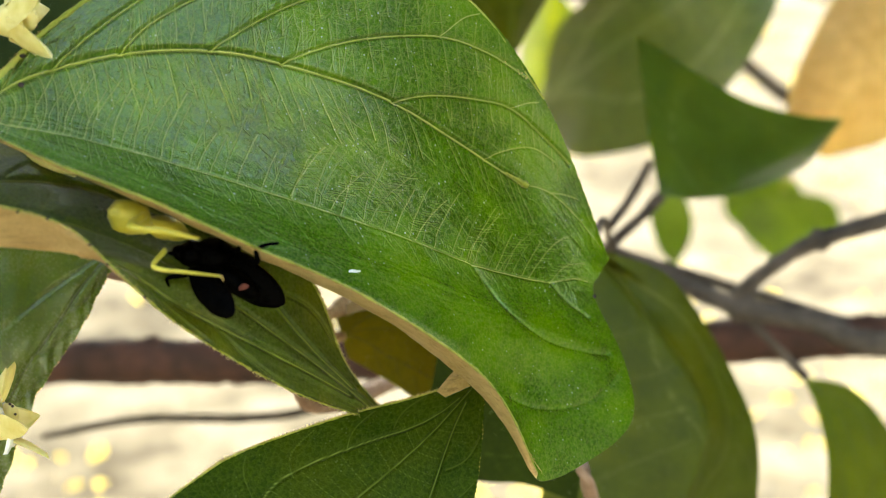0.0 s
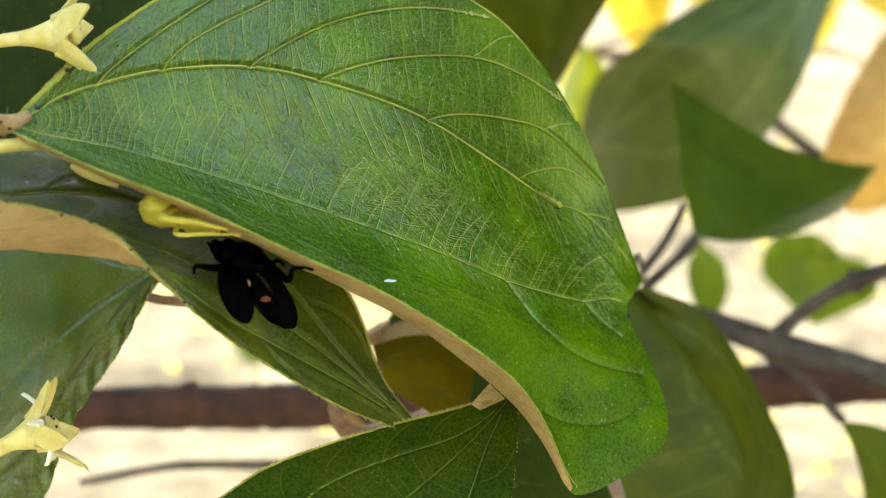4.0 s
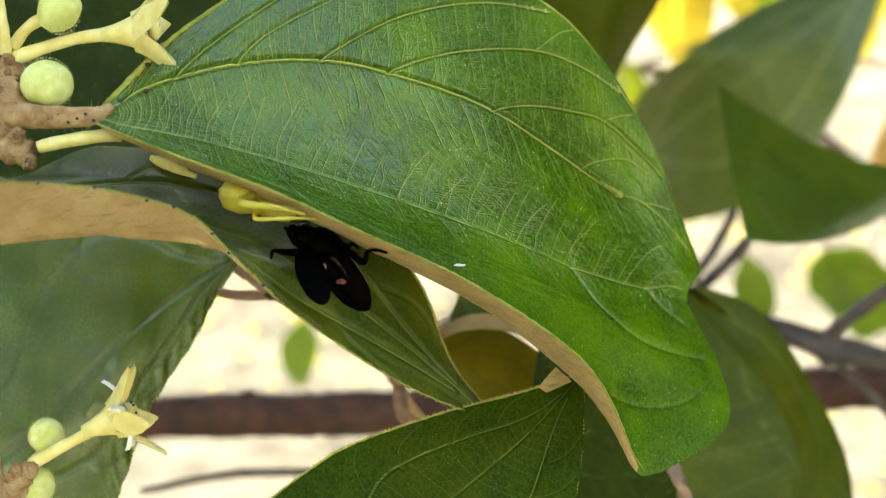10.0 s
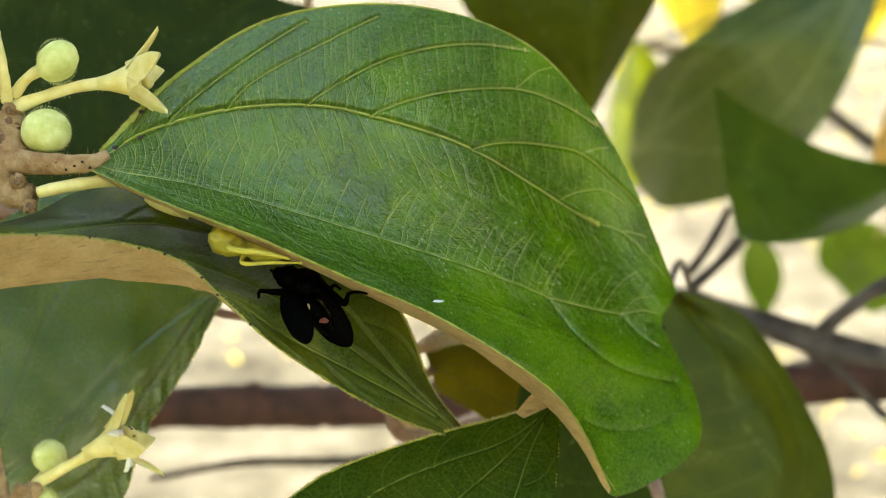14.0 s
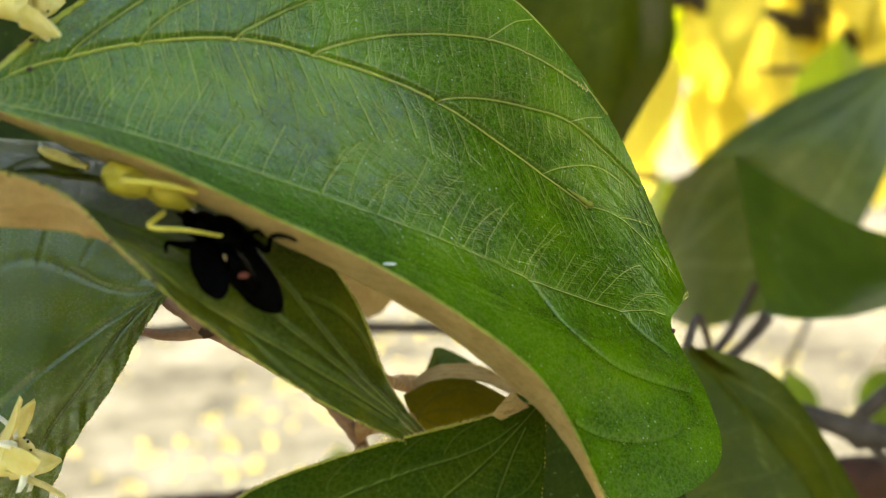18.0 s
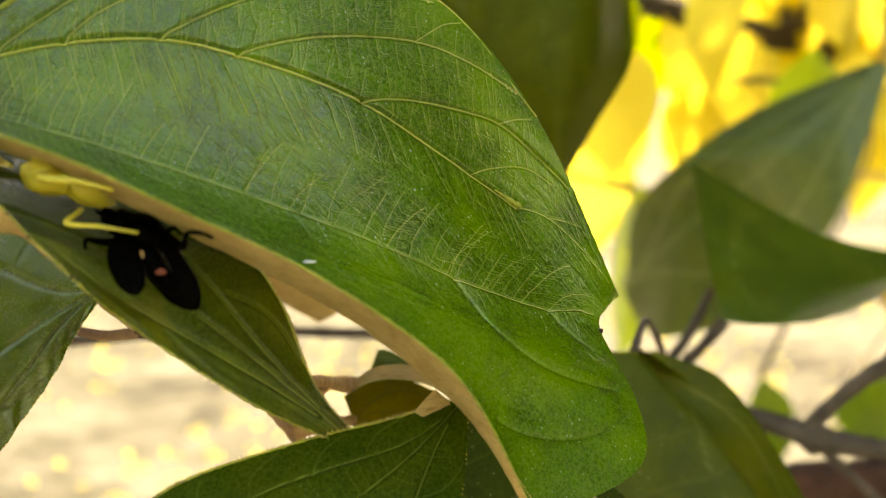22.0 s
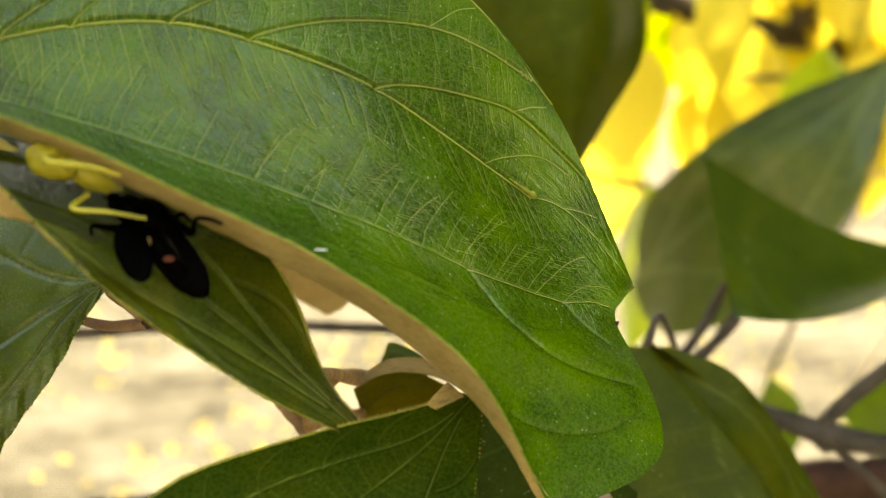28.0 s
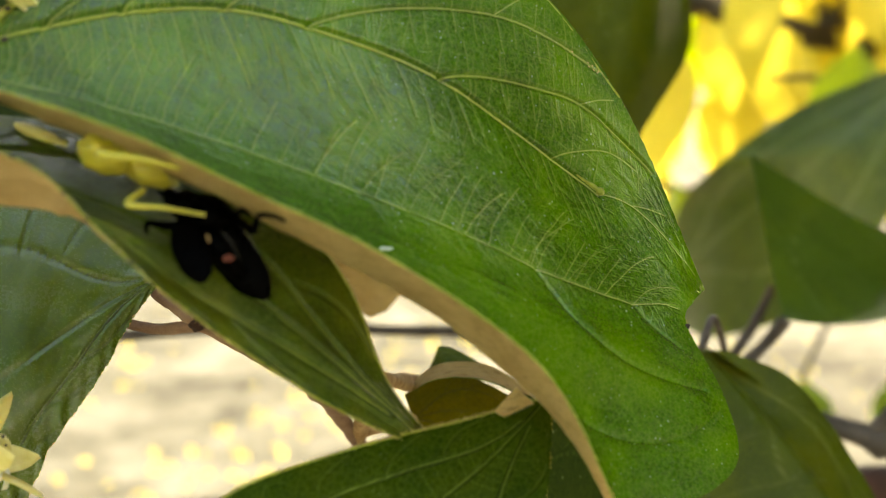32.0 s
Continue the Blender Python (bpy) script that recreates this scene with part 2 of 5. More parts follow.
BUFF_BROWN = felt("leaf_underside_brown", (0.34, 0.20, 0.07), (0.50, 0.32, 0.13), (0.6, 0.40, 0.14), 0.35)
RIM = felt("leaf_rim", (0.30, 0.36, 0.05), (0.50, 0.52, 0.13), (0.55, 0.62, 0.12), 0.3)
HAIR = felt("leaf_margin_hair", (0.50, 0.44, 0.18), (0.72, 0.62, 0.34), (0.7, 0.62, 0.3), 0.35)
SCAR_BROWN = plain("stalk_scar_brown", (0.10, 0.055, 0.03), (0.24, 0.14, 0.08), 0.9, 2500)
SAGE = felt("leaf_underside_sage", (0.16, 0.22, 0.08), (0.30, 0.36, 0.16), (0.35, 0.45, 0.05))
BARK = plain("bark_dark", (0.018, 0.006, 0.003), (0.080, 0.028, 0.017), 0.75, 220, 0.8, 0.0008)
BARK_GREY = plain("bark_grey", (0.030, 0.022, 0.017), (0.095, 0.072, 0.058), 0.8, 300, 0.8, 0.0006)
BARK_PINK = plain("bark_pink", (0.20, 0.11, 0.07), (0.36, 0.23, 0.16), 0.75, 500, 0.7, 0.0004)
STEM = plain("young_stem_felt", (0.40, 0.21, 0.085), (0.72, 0.50, 0.28), 0.85, 900, 0.9, 0.0007, 0.2)
PALE = plain("flower_pale_yellow", (0.62, 0.52, 0.17), (0.76, 0.68, 0.32), 0.6, 700, 0.4, 0.0001, 0.3, 0.25)
BUDGREEN = plain("bud_pale_green", (0.50, 0.55, 0.16), (0.70, 0.74, 0.34), 0.75, 900, 0.5, 0.0002, 0.25, 0.2)
WHITE = plain("petal_white", (0.66, 0.66, 0.52), (0.82, 0.82, 0.72), 0.6, 900, 0.3, 0.0001, 0.3, 0.2)
SPIDERSKIN = plain("spider_pale_green", (0.36, 0.32, 0.040), (0.48, 0.43, 0.07), 0.4, 800, 0.3, 0.0001, 0.5, 0.3)
BLACK = plain("insect_black", (0.0002, 0.0002, 0.0002), (0.0007, 0.0006, 0.0006), 0.22, 1500, 0.5, 0.0001, 0.012)
REDSPOT = plain("insect_red", (0.10, 0.018, 0.010), (0.22, 0.05, 0.03), 0.4, 3000)
SPECK = plain("dark_speck", (0.012, 0.008, 0.006), (0.04, 0.025, 0.02), 0.8, 3000)
def dry_soil():
    """Trodden dry ground: pale and dark patches of several sizes with fine litter."""
    m, n, l, p = material("dry_ground")
    wide, mid, fine = noise_node(n, l, 1.3, 4, 0.6), noise_node(n, l, 7, 5, 0.65), noise_node(n, l, 60, 4, 0.7)
    a = n.new("ShaderNodeMath")
    a.operation = "ADD"
    l.new(wide.outputs[0], a.inputs[0])
    l.new(mid.outputs[0], a.inputs[1])
    half = n.new("ShaderNodeMath")
    half.operation = "MULTIPLY"
    half.inputs[1].default_value = 0.5
    l.new(a.outputs[0], half.inputs[0])
    tone = ramp(n, [(0.40, (0.030, 0.027, 0.020)), (0.50, (0.090, 0.083, 0.064)), (0.62, (0.150, 0.141, 0.120))])
    l.new(half.outputs[0], tone.inputs[0])
    l.new(tone.outputs[0], p.inputs["Base Color"])
    p.inputs["Roughness"].default_value = 0.95
    p.inputs["Specular IOR Level"].default_value = 0.1
    bump(n, l, fine.outputs[0], p, 0.6, 0.02)
    return m


SOIL = dry_soil()


# ---- builders; plan coordinates are centimetres about the shrub, 1.2 m above the ground ----
def V(p):
    return Vector((p[0] * 0.01, p[1] * 0.01, 1.2 + p[2] * 0.01))


def part(name, bm, mat, parent=None, label=""):
    me = bpy.data.meshes.new(name)
    bm.to_mesh(me)
    bm.free()
    for m in mat if isinstance(mat, (list, tuple)) else [mat]:
        me.materials.append(m)
    for f in me.polygons:
        f.use_smooth = True
    ob = new(name, me)
    if parent:
        ob.parent = parent
        ob.matrix_parent_inverse = parent.matrix_world.inverted()
    if label:
        tagged(ob, label)
    return ob


def root(name, place, label, category, group="", kind=""):
    ob = new(name)
    ob.empty_display_size = 0.005
    ob.matrix_world = Matrix.Translation(place)
    return tagged(ob, label, category, group, kind)


def spline(pts, n):
    """Points on a Catmull-Rom curve through pts: n of them, or those at the given shares of its length."""
    p = np.array(pts, float)
    p = np.vstack([2 * p[0] - p[1], p, 2 * p[-1] - p[-2]])
    s = np.linspace(0, len(pts) - 1, n) if np.isscalar(n) else np.asarray(n) * (len(pts) - 1)
    k = np.clip(s.astype(int), 0, len(pts) - 2)
    t = (s - k)[:, None]
    a, b, c, d = p[k], p[k + 1], p[k + 2], p[k + 3]
    return 0.5 * (2 * b + (c - a) * t + (2 * a - 5 * b + 4 * c - d) * t**2 + (3 * b - a - 3 * c + d) * t**3)


def sheet(curves, nu, nv):
    """A grid of points (centimetres) over the surface that the curves span, and its normals; nv: rows, or their places across."""
    lines = np.array([spline(c, nu) for c in curves])
    grid = np.stack([spline(lines[:, i], nv) for i in range(nu)], 1)
    du, dv = np.gradient(grid, axis=1), np.gradient(grid, axis=0)
    nor = np.cross(du, dv)
    nor /= np.linalg.norm(nor, axis=2, keepdims=True) + 1e-12
    return grid, nor


def near_lines(grid, vs, lines, reach):
    """Distance in centimetres of each grid point from the nearest of some polylines in (u, v), as far as reach."""
    nv, nu = grid.shape[:2]
    best = np.full((nv, nu), 9.0)
    rows = np.arange(nv)
    step_u = np.linalg.norm(np.diff(grid, axis=1), axis=2) + 1e-6
    step_v = np.linalg.norm(np.diff(grid, axis=0), axis=2) + 1e-6
    for ln in lines:
        ln = np.clip(spline(ln, 4 * len(ln)), 0, 1)
        fi, fj = ln[:, 0] * (nu - 1), np.interp(ln[:, 1], vs, rows)
        i0, j0 = np.minimum(fi.astype(int), nu - 2), np.minimum(fj.astype(int), nv - 2)
        a, b = (fi - i0)[:, None], (fj - j0)[:, None]
        pts = (grid[j0, i0] * (1 - a) + grid[j0, i0 + 1] * a) * (1 - b) + (grid[j0 + 1, i0] * (1 - a) + grid[j0 + 1, i0 + 1] * a) * b
        for k in range(len(ln) - 1):
            ru, rv = int(min(60, reach / step_u[j0[k], i0[k]])) + 2, int(min(60, reach / step_v[j0[k], i0[k]])) + 2
            ia, ib = max(0, min(i0[k], i0[k + 1]) - ru), max(i0[k], i0[k + 1]) + ru + 1
            ja, jb = max(0, min(j0[k], j0[k + 1]) - rv), max(j0[k], j0[k + 1]) + rv + 1
            w, d = grid[ja:jb, ia:ib] - pts[k], pts[k + 1] - pts[k]
            t = np.clip(w @ d / (d @ d + 1e-12), 0, 1)
            best[ja:jb, ia:ib] = np.minimum(best[ja:jb, ia:ib], np.linalg.norm(w - t[..., None] * d, axis=2))
    return best


def blade(name, curves, nu, nv, mats, parent, facing=(0, -1, 0.8), veins=(), side=(), fine=(), width=0.005, swidth=0.003,
          fwidth=0.0014, relief=0.007, thick=0.016, rough=0.004, flip=False, teeth=0.0, coarse=1, strong=0.65, rows=None, tip=None, folds=(), ripple=0.0, quilt=0.0, label=""):
    """A leaf blade: upper skin with raised veins, felted lower skin, closed at the rim. rows: the share of the nv rows that each strip between two curves gets;
    tip: (v, centimetres) by which the far end is drawn out; widths are shares of the leaf's length."""
    vs = np.linspace(0, 1, nv)
    if rows:
        vs = np.interp(vs, np.cumsum([0, *rows]) / sum(rows), np.linspace(0, 1, len(rows) + 1))
    grid, nor = sheet(curves, nu, vs)
    turned = (np.mean(nor, (0, 1)) @ np.array(facing) < 0) != flip
    if turned:
        nor = -nor
    uu, vv = np.meshgrid(np.linspace(0, 1, nu), vs)
    if tip:
        out = grid[:, -1] - grid[:, -nu // 12]
        out /= np.linalg.norm(out, axis=1, keepdims=True) + 1e-9
        much = np.interp(vs, *zip(*tip))
        grid = grid + (np.clip((uu - 0.8) / 0.2, 0, 1) ** 2 * much[:, None])[..., None] * out[:, None]
    size = np.linalg.norm(np.diff(grid[nv // 2], axis=0), axis=1).sum()
    width, swidth, fwidth = width * size, swidth * size, fwidth * size
    mask, h = np.zeros_like(uu), np.zeros_like(uu)
    if len(veins):
        d = near_lines(grid, vs, veins, 9 * width)
        taper = width * (1.25 - 0.6 * uu)
        mask = np.maximum(mask, np.exp(-((d / taper) ** 2)))
        h += relief * (1.3 * np.exp(-((d / taper) ** 2)) - 2.1 * np.exp(-((d / (3.2 * taper)) ** 2)))
    if len(side):
        d = near_lines(grid, vs, side, 7 * swidth)
        g = np.exp(-((d / swidth) ** 2))
        mask = np.maximum(mask, strong * g)
        h += relief * (0.9 * g - 1.3 * np.exp(-((d / (3.0 * swidth)) ** 2)))
    for lines, strength in fine:
        d = near_lines(grid, vs, lines, 6 * fwidth)
        g = np.exp(-((d / fwidth) ** 2))
        mask = np.maximum(mask, strength * g)
        h += relief * (0.25 * g - (0.03 + 0.55 * strength) * np.exp(-((d / (2.6 * fwidth)) ** 2)))
    if quilt:
        for cells, share in (((34, 26), 1.0), ((80, 60), 0.5), ((170, 120), 0.22)):
            wild = np.random.RandomState(cells[0]).uniform(-1, 1, cells[::-1])
            wild = np.stack([np.interp(uu[0] * (cells[0] - 1), np.arange(cells[0]), row) for row in wild])
            y = np.clip(vv[:, 0] / 0.55, 0, 1) * (cells[1] - 1)
            lo = np.minimum(y.astype(int), cells[1] - 2)
            t = (y - lo)[:, None]
            t = t * t * (3 - 2 * t)
            h += quilt * share * (wild[lo] * (1 - t) + wild[lo + 1] * t)
    if ripple:
        near = np.exp(-((1 - vv) / 0.16) ** 2)
        h += ripple * near * (np.sin(uu * 46 + 2.0 * np.sin(uu * 13)) + 0.6 * np.sin(uu * 97 + vv * 30 + 1.0))
    if len(folds):
        d = near_lines(grid, vs, folds, 0.02 * size)
        h -= relief * (0.5 * np.exp(-((d / (0.0022 * size)) ** 2)) + 0.6 * np.exp(-((d / (0.009 * size)) ** 2)))
    h *= np.clip((1 - uu) * 30, 0, 1) * np.clip(vv * 60, 0, 1)
    rng = np.random.RandomState(len(name) + nu)
    for k in (5, 11, 23):
        a, b, c = rng.uniform(0, 6.3, 3)
        h += rough * (6 / k) * np.sin(k * uu * 2.1 + a) * np.sin(k * vv * 1.3 + b) * np.sin((uu + vv) * k + c)
    grid = grid + nor * h[..., None]
    if teeth:
        for i, j in ((-1, -2), (0, 1)):
            edge = grid[i] - grid[j]
            edge /= np.linalg.norm(edge, axis=1, keepdims=True) + 1e-9
            saw = np.abs(np.sin(np.arange(nu) * (220.0 / nu))) * np.interp(np.arange(nu), np.arange(0, nu, 3), rng.uniform(0.2, 1, len(range(0, nu, 3))))
            grid[i] += edge * (teeth * saw)[:, None]
    keep = np.unique(np.r_[np.arange(0, nu, coarse), nu - 1])
    across = np.unique(np.r_[np.arange(0, nv, max(1, coarse // 2)), nv - 1])
    low, lnor = grid[np.ix_(across, keep)], nor[np.ix_(across, keep)]
    mv, mu = low.shape[:2]
    lu, lv = np.meshgrid(keep / (nu - 1), vs[across])
    rim = np.minimum(1, np.minimum(np.minimum(lu, 1 - lu) * 50, np.minimum(lv, 1 - lv) * 30))
    low = low - lnor * (thick * (0.02 + 0.98 * rim))[..., None]
    co = np.concatenate([grid.reshape(-1, 3), low.reshape(-1, 3)]) * 0.01 + np.array([0, 0, 1.2])

    def quads(w, hgt, first):
        idx = first + np.arange(w * hgt).reshape(hgt, w)
        return np.stack([idx[:-1, :-1], idx[:-1, 1:], idx[1:, 1:], idx[1:, :-1]], -1).reshape(-1, 4)
    top, bottom = quads(nu, nv, 0), quads(mu, mv, nu * nv)
    if turned:
        top = top[:, ::-1]
    else:
        bottom = bottom[:, ::-1]
    faces = np.concatenate([top, bottom]).astype(np.int32)
    me = bpy.data.meshes.new(name)
    me.vertices.add(len(co))
    me.vertices.foreach_set("co", co.ravel())
    me.loops.add(faces.size)
    me.loops.foreach_set("vertex_index", faces.ravel())
    me.polygons.add(len(faces))
    me.polygons.foreach_set("loop_start", np.arange(0, faces.size, 4, dtype=np.int32))
    for m in mats:
        me.materials.append(m)
    me.polygons.foreach_set("material_index", np.r_[np.zeros(len(top)), np.ones(len(bottom))].astype(np.int32))
    me.polygons.foreach_set("use_smooth", np.ones(len(faces), bool))
    at = me.attributes.new("vein", "FLOAT", "POINT")
    at.data.foreach_set("value", np.r_[mask.ravel(), np.zeros(mu * mv)].astype(np.float32))
    me.update(calc_edges=True)
    me.validate()
    ob = new(name, me)
    if parent:
        ob.parent = parent
        ob.matrix_parent_inverse = parent.matrix_world.inverted()
    if label:
        tagged(ob, label)
    return ob


def tube(pts, radii, sides=10, n=24, wob=0.06, seed=1):
    """A bmesh rod along a curve (centimetres) with changing radius and slightly uneven skin."""
    rng = random.Random(seed)
    c = spline(pts, n)
    r = np.interp(np.linspace(0, 1, n), np.linspace(0, 1, len(radii)), radii)
    bm = bmesh.new()
    rings = []
    up = Vector((0.31, 0.2, 0.93))
    for i in range(n):
        t = Vector(c[min(i + 1, n - 1)] - c[max(i - 1, 0)]).normalized()
        a = t.cross(up).normalized()
        b = t.cross(a)
        k = 1 + rng.uniform(-wob, wob)
        rings.append([bm.verts.new(V(Vector(c[i]) + (a * math.cos(s) + b * math.sin(s)) * (r[i] * k * (1 + rng.uniform(-wob, wob) * 0.6))))
                      for s in (2 * math.pi * j / sides for j in range(sides))])
    for p, q in zip(rings[:-1], rings[1:]):
        for j in range(sides):
            bm.faces.new((p[j], p[(j + 1) % sides], q[(j + 1) % sides], q[j]))
    bm.faces.new(rings[0])
    bm.faces.new(rings[-1][::-1])
    bmesh.ops.recalc_face_normals(bm, faces=bm.faces)
    return bm


def blob(center, size, turn=None, seg=20, rings=14, bumps=0.03, seed=2):
    """A bmesh rounded body with an uneven skin; size is its half-lengths in centimetres."""
    bm = bmesh.new()
    bmesh.ops.create_uvsphere(bm, u_segments=seg, v_segments=rings, radius=1)
    off = Vector((seed * 3.1, seed * 1.7, seed))
    m = (turn or Matrix()).to_3x3()
    for v in bm.verts:
        k = 1 + bumps * noise.noise(v.co * 2.3 + off)
        v.co = V(Vector(center) + m @ Vector((v.co.x * size[0], v.co.y * size[1], v.co.z * size[2])) * k)
    return bm


def facing_turn(axis, face):
    """A turn whose z axis runs along axis and whose y axis looks to face."""
    z = Vector(axis).normalized()
    y = (Vector(face) - z * Vector(face).dot(z)).normalized()
    return Matrix((y.cross(z), y, z)).transposed().to_4x4()


def aim(direction, up=(0, 0, 1)):
    """A turn whose z axis points along direction."""
    return Vector(direction).to_track_quat("Z", "Y").to_matrix().to_4x4()


# ---- plan of the shrub, in centimetres ----
MAIN_U = [(-2.29, -0.37, -1.41), (-1.79, 0.13, -0.91), (-1.04, 0.65, -0.51), (0.02, 1.14, -0.49), (1.0, 1.59, -0.9), (1.7, 1.85, -1.76), (2.34, 2.09, -3.18)]
MAIN_A = [(-2.26, -0.57, -1.44), (-1.91, -0.12, -1.26), (-1.41, 0.1, -1.15), (-0.81, 0.21, -1.14), (-0.31, 0.39, -1.26), (0.51, 0.77, -1.61), (1.53, 1.62, -2.41), (2.22, 1.81, -3.23)]
MAIN_B = [(-2.27, -0.58, -1.46), (-1.58, -0.31, -1.63), (-0.89, -0.15, -1.87), (-0.18, 0.09, -2.16), (0.49, 0.38, -2.48), (1.21, 0.81, -2.9), (1.77, 1.37, -3.18), (2.16, 1.68, -3.38)]
MAIN_L = [(-2.28, -0.58, -1.47), (-1.54, -0.59, -1.76), (-0.87, -0.45, -2.06), (-0.17, -0.31, -2.39), (0.48, 0.02, -2.74), (1.18, 0.45, -3.13), (1.72, 0.89, -3.46), (2.41, 1.43, -3.88)]
MAIN_L2 = [(-2.29, -0.6, -1.49), (-1.63, -0.72, -1.76), (-1.01, -0.63, -2.04), (-0.37, -0.49, -2.37), (0.31, -0.24, -2.76), (0.96, 0.07, -3.22), (1.5, 0.47, -3.76), (2.35, 0.98, -4.22)]
MAIN_C = [(-2.29, -0.64, -1.51), (-1.67, -0.76, -1.76), (-1.07, -0.75, -2.03), (-0.4, -0.62, -2.39), (0.2, -0.39, -2.75), (0.77, -0.18, -3.21), (1.27, 0.01, -3.75), (1.63, 0.19, -4.33)]
MAIN_M = [(-2.29, -0.68, -1.49), (-1.64, -1.13, -1.65), (-1.06, -1.22, -1.85), (-0.42, -1.14, -2.17), (0.22, -0.95, -2.52), (0.9, -0.8, -3.01), (1.24, -0.54, -3.45), (1.56, 0.06, -4.24)]
SEC_M = [(-2.81, -1.95, -1.66), (-2.35, -1.66, -1.73), (-1.95, -1.42, -1.84), (-1.56, -1.26, -2.02), (-1.31, -1.07, -2.35), (-1.0, -0.9, -2.72), (-0.56, -0.63, -3.14), (-0.1, -0.21, -3.56), (0.41, 0.28, -3.93)]
SEC_C = [(-3.02, -1.35, -2.19), (-2.48, -1.19, -2.16), (-2.03, -1.08, -2.17), (-1.6, -1.04, -2.22), (-1.28, -0.95, -2.34), (-0.98, -0.73, -2.68), (-0.55, -0.51, -3.05), (-0.08, -0.14, -3.49), (0.41, 0.29, -3.93)]
SEC_B = [(-3.1, -0.79, -1.97), (-2.51, -0.75, -2.03), (-2.03, -0.71, -2.11), (-1.57, -0.73, -2.2), (-1.16, -0.72, -2.38), (-0.76, -0.54, -2.72), (-0.38, -0.3, -3.07), (0.03, 0.01, -3.49), (0.42, 0.3, -3.92)]
SEC_D = [(-3.12, -0.58, -1.94), (-2.57, -0.47, -1.92), (-2.08, -0.38, -1.97), (-1.58, -0.4, -2.09), (-1.11, -0.39, -2.29), (-0.65, -0.26, -2.61), (-0.3, -0.08, -2.98), (0.05, 0.13, -3.43), (0.43, 0.31, -3.92)]
SEC_U = [(-3.12, -0.42, -1.95), (-2.85, -0.26, -1.9), (-2.42, -0.02, -1.75), (-1.57, 0.16, -1.87), (-0.92, 0.2, -2.12), (-0.39, 0.24, -2.45), (-0.08, 0.24, -2.9), (0.13, 0.27, -3.48), (0.44, 0.33, -3.92)]
LOW_U = [(-1.36, -0.51, -4.42), (-0.92, -0.3, -4.13), (-0.59, -0.17, -3.97), (0.09, 0.08, -3.81), (0.62, 0.21, -3.71), (1.12, 0.34, -3.6)]
LOW_B = [(-0.76, -0.92, -4.66), (-0.34, -0.58, -4.44), (0.04, -0.34, -4.27), (0.41, -0.15, -4.07), (0.76, 0.09, -3.88), (1.13, 0.35, -3.61)]
LOW_D = [(-0.11, -1.08, -4.87), (0.19, -0.74, -4.66), (0.45, -0.45, -4.48), (0.69, -0.21, -4.27), (0.94, 0.08, -3.99), (1.15, 0.36, -3.63)]
LOW_R = [(0.52, -1.15, -5.18), (0.75, -0.8, -4.88), (0.92, -0.46, -4.65), (1.05, -0.22, -4.41), (1.13, 0.08, -4.06), (1.16, 0.37, -3.64)]
LEFT_R = [(-3.39, 0.94, -5.91), (-2.82, 1.15, -5.2), (-2.64, 1.31, -4.79), (-2.43, 1.55, -4.23), (-2.12, 1.77, -3.77), (-1.89, 1.99, -3.34), (-1.66, 2.13, -3.04)]
LEFT_B = [(-4.13, 0.95, -4.89), (-3.37, 1.14, -4.37), (-3.0, 1.31, -3.97), (-2.65, 1.52, -3.64), (-2.37, 1.76, -3.43), (-2.03, 1.95, -3.21), (-1.67, 2.15, -3.03)]
LEFT_U = [(-4.7, 1.55, -3.21), (-3.96, 1.86, -2.59), (-3.38, 2.07, -2.26), (-2.92, 2.26, -2.12), (-2.51, 2.31, -2.27), (-2.09, 2.27, -2.64), (-1.7, 2.23, -3.03)]
BACK2_A = [(4.65, 11.93, -5.06), (4.55, 12.57, -4.3), (4.5, 13.21, -3.54), (4.47, 13.8, -2.93)]
BACK2_B = [(5.22, 12.08, -5.16), (5.42, 13.06, -4.61), (5.59, 13.81, -4.13), (5.57, 14.28, -3.6)]
BACK2_C = [(6.18, 12.84, -5.23), (6.41, 13.75, -4.94), (6.57, 14.37, -4.56), (6.64, 14.79, -4.17)]
BACK2_D = [(7.39, 14.07, -5.1), (7.6, 14.73, -4.93), (7.74, 15.2, -4.73), (7.81, 15.46, -4.53)]
BACK2_E = [(8.55, 15.98, -4.77), (8.56, 15.99, -4.75), (8.57, 15.99, -4.72), (8.57, 16.01, -4.68)]
TOP_L = [(-0.38, 13.97, 1.53), (-0.23, 13.54, 0.33), (0.01, 13.15, -0.68), (0.5, 12.75, -1.68), (1.46, 12.52, -2.57), (2.32, 12.31, -3.22)]
TOP_B = [(2.26, 13.03, 1.5), (2.4, 12.6, 0.3), (2.42, 12.19, -0.71), (2.37, 11.91, -1.54), (2.35, 12.05, -2.42), (2.33, 12.31, -3.24)]
TOP_R = [(2.98, 14.04, 1.49), (3.38, 13.9, 0.3), (3.56, 13.78, -0.71), (3.51, 13.55, -1.42), (2.96, 13.01, -2.29), (2.36, 12.31, -3.2)]
RIGHT_A = [(2.63, 7.17, -4.58), (2.39, 6.58, -5.2), (2.31, 6.14, -6.01), (2.3, 5.69, -6.87), (2.16, 5.25, -7.7)]
RIGHT_B = [(2.94, 7.2, -4.59), (3.59, 6.59, -5.33), (4.06, 6.25, -6.05), (4.13, 5.97, -6.64), (3.76, 5.61, -7.61)]
RIGHT_C = [(3.05, 7.24, -4.6), (3.97, 7.21, -5.26), (4.55, 7.0, -6.27), (4.73, 6.76, -7.05), (4.48, 6.36, -8.13)]
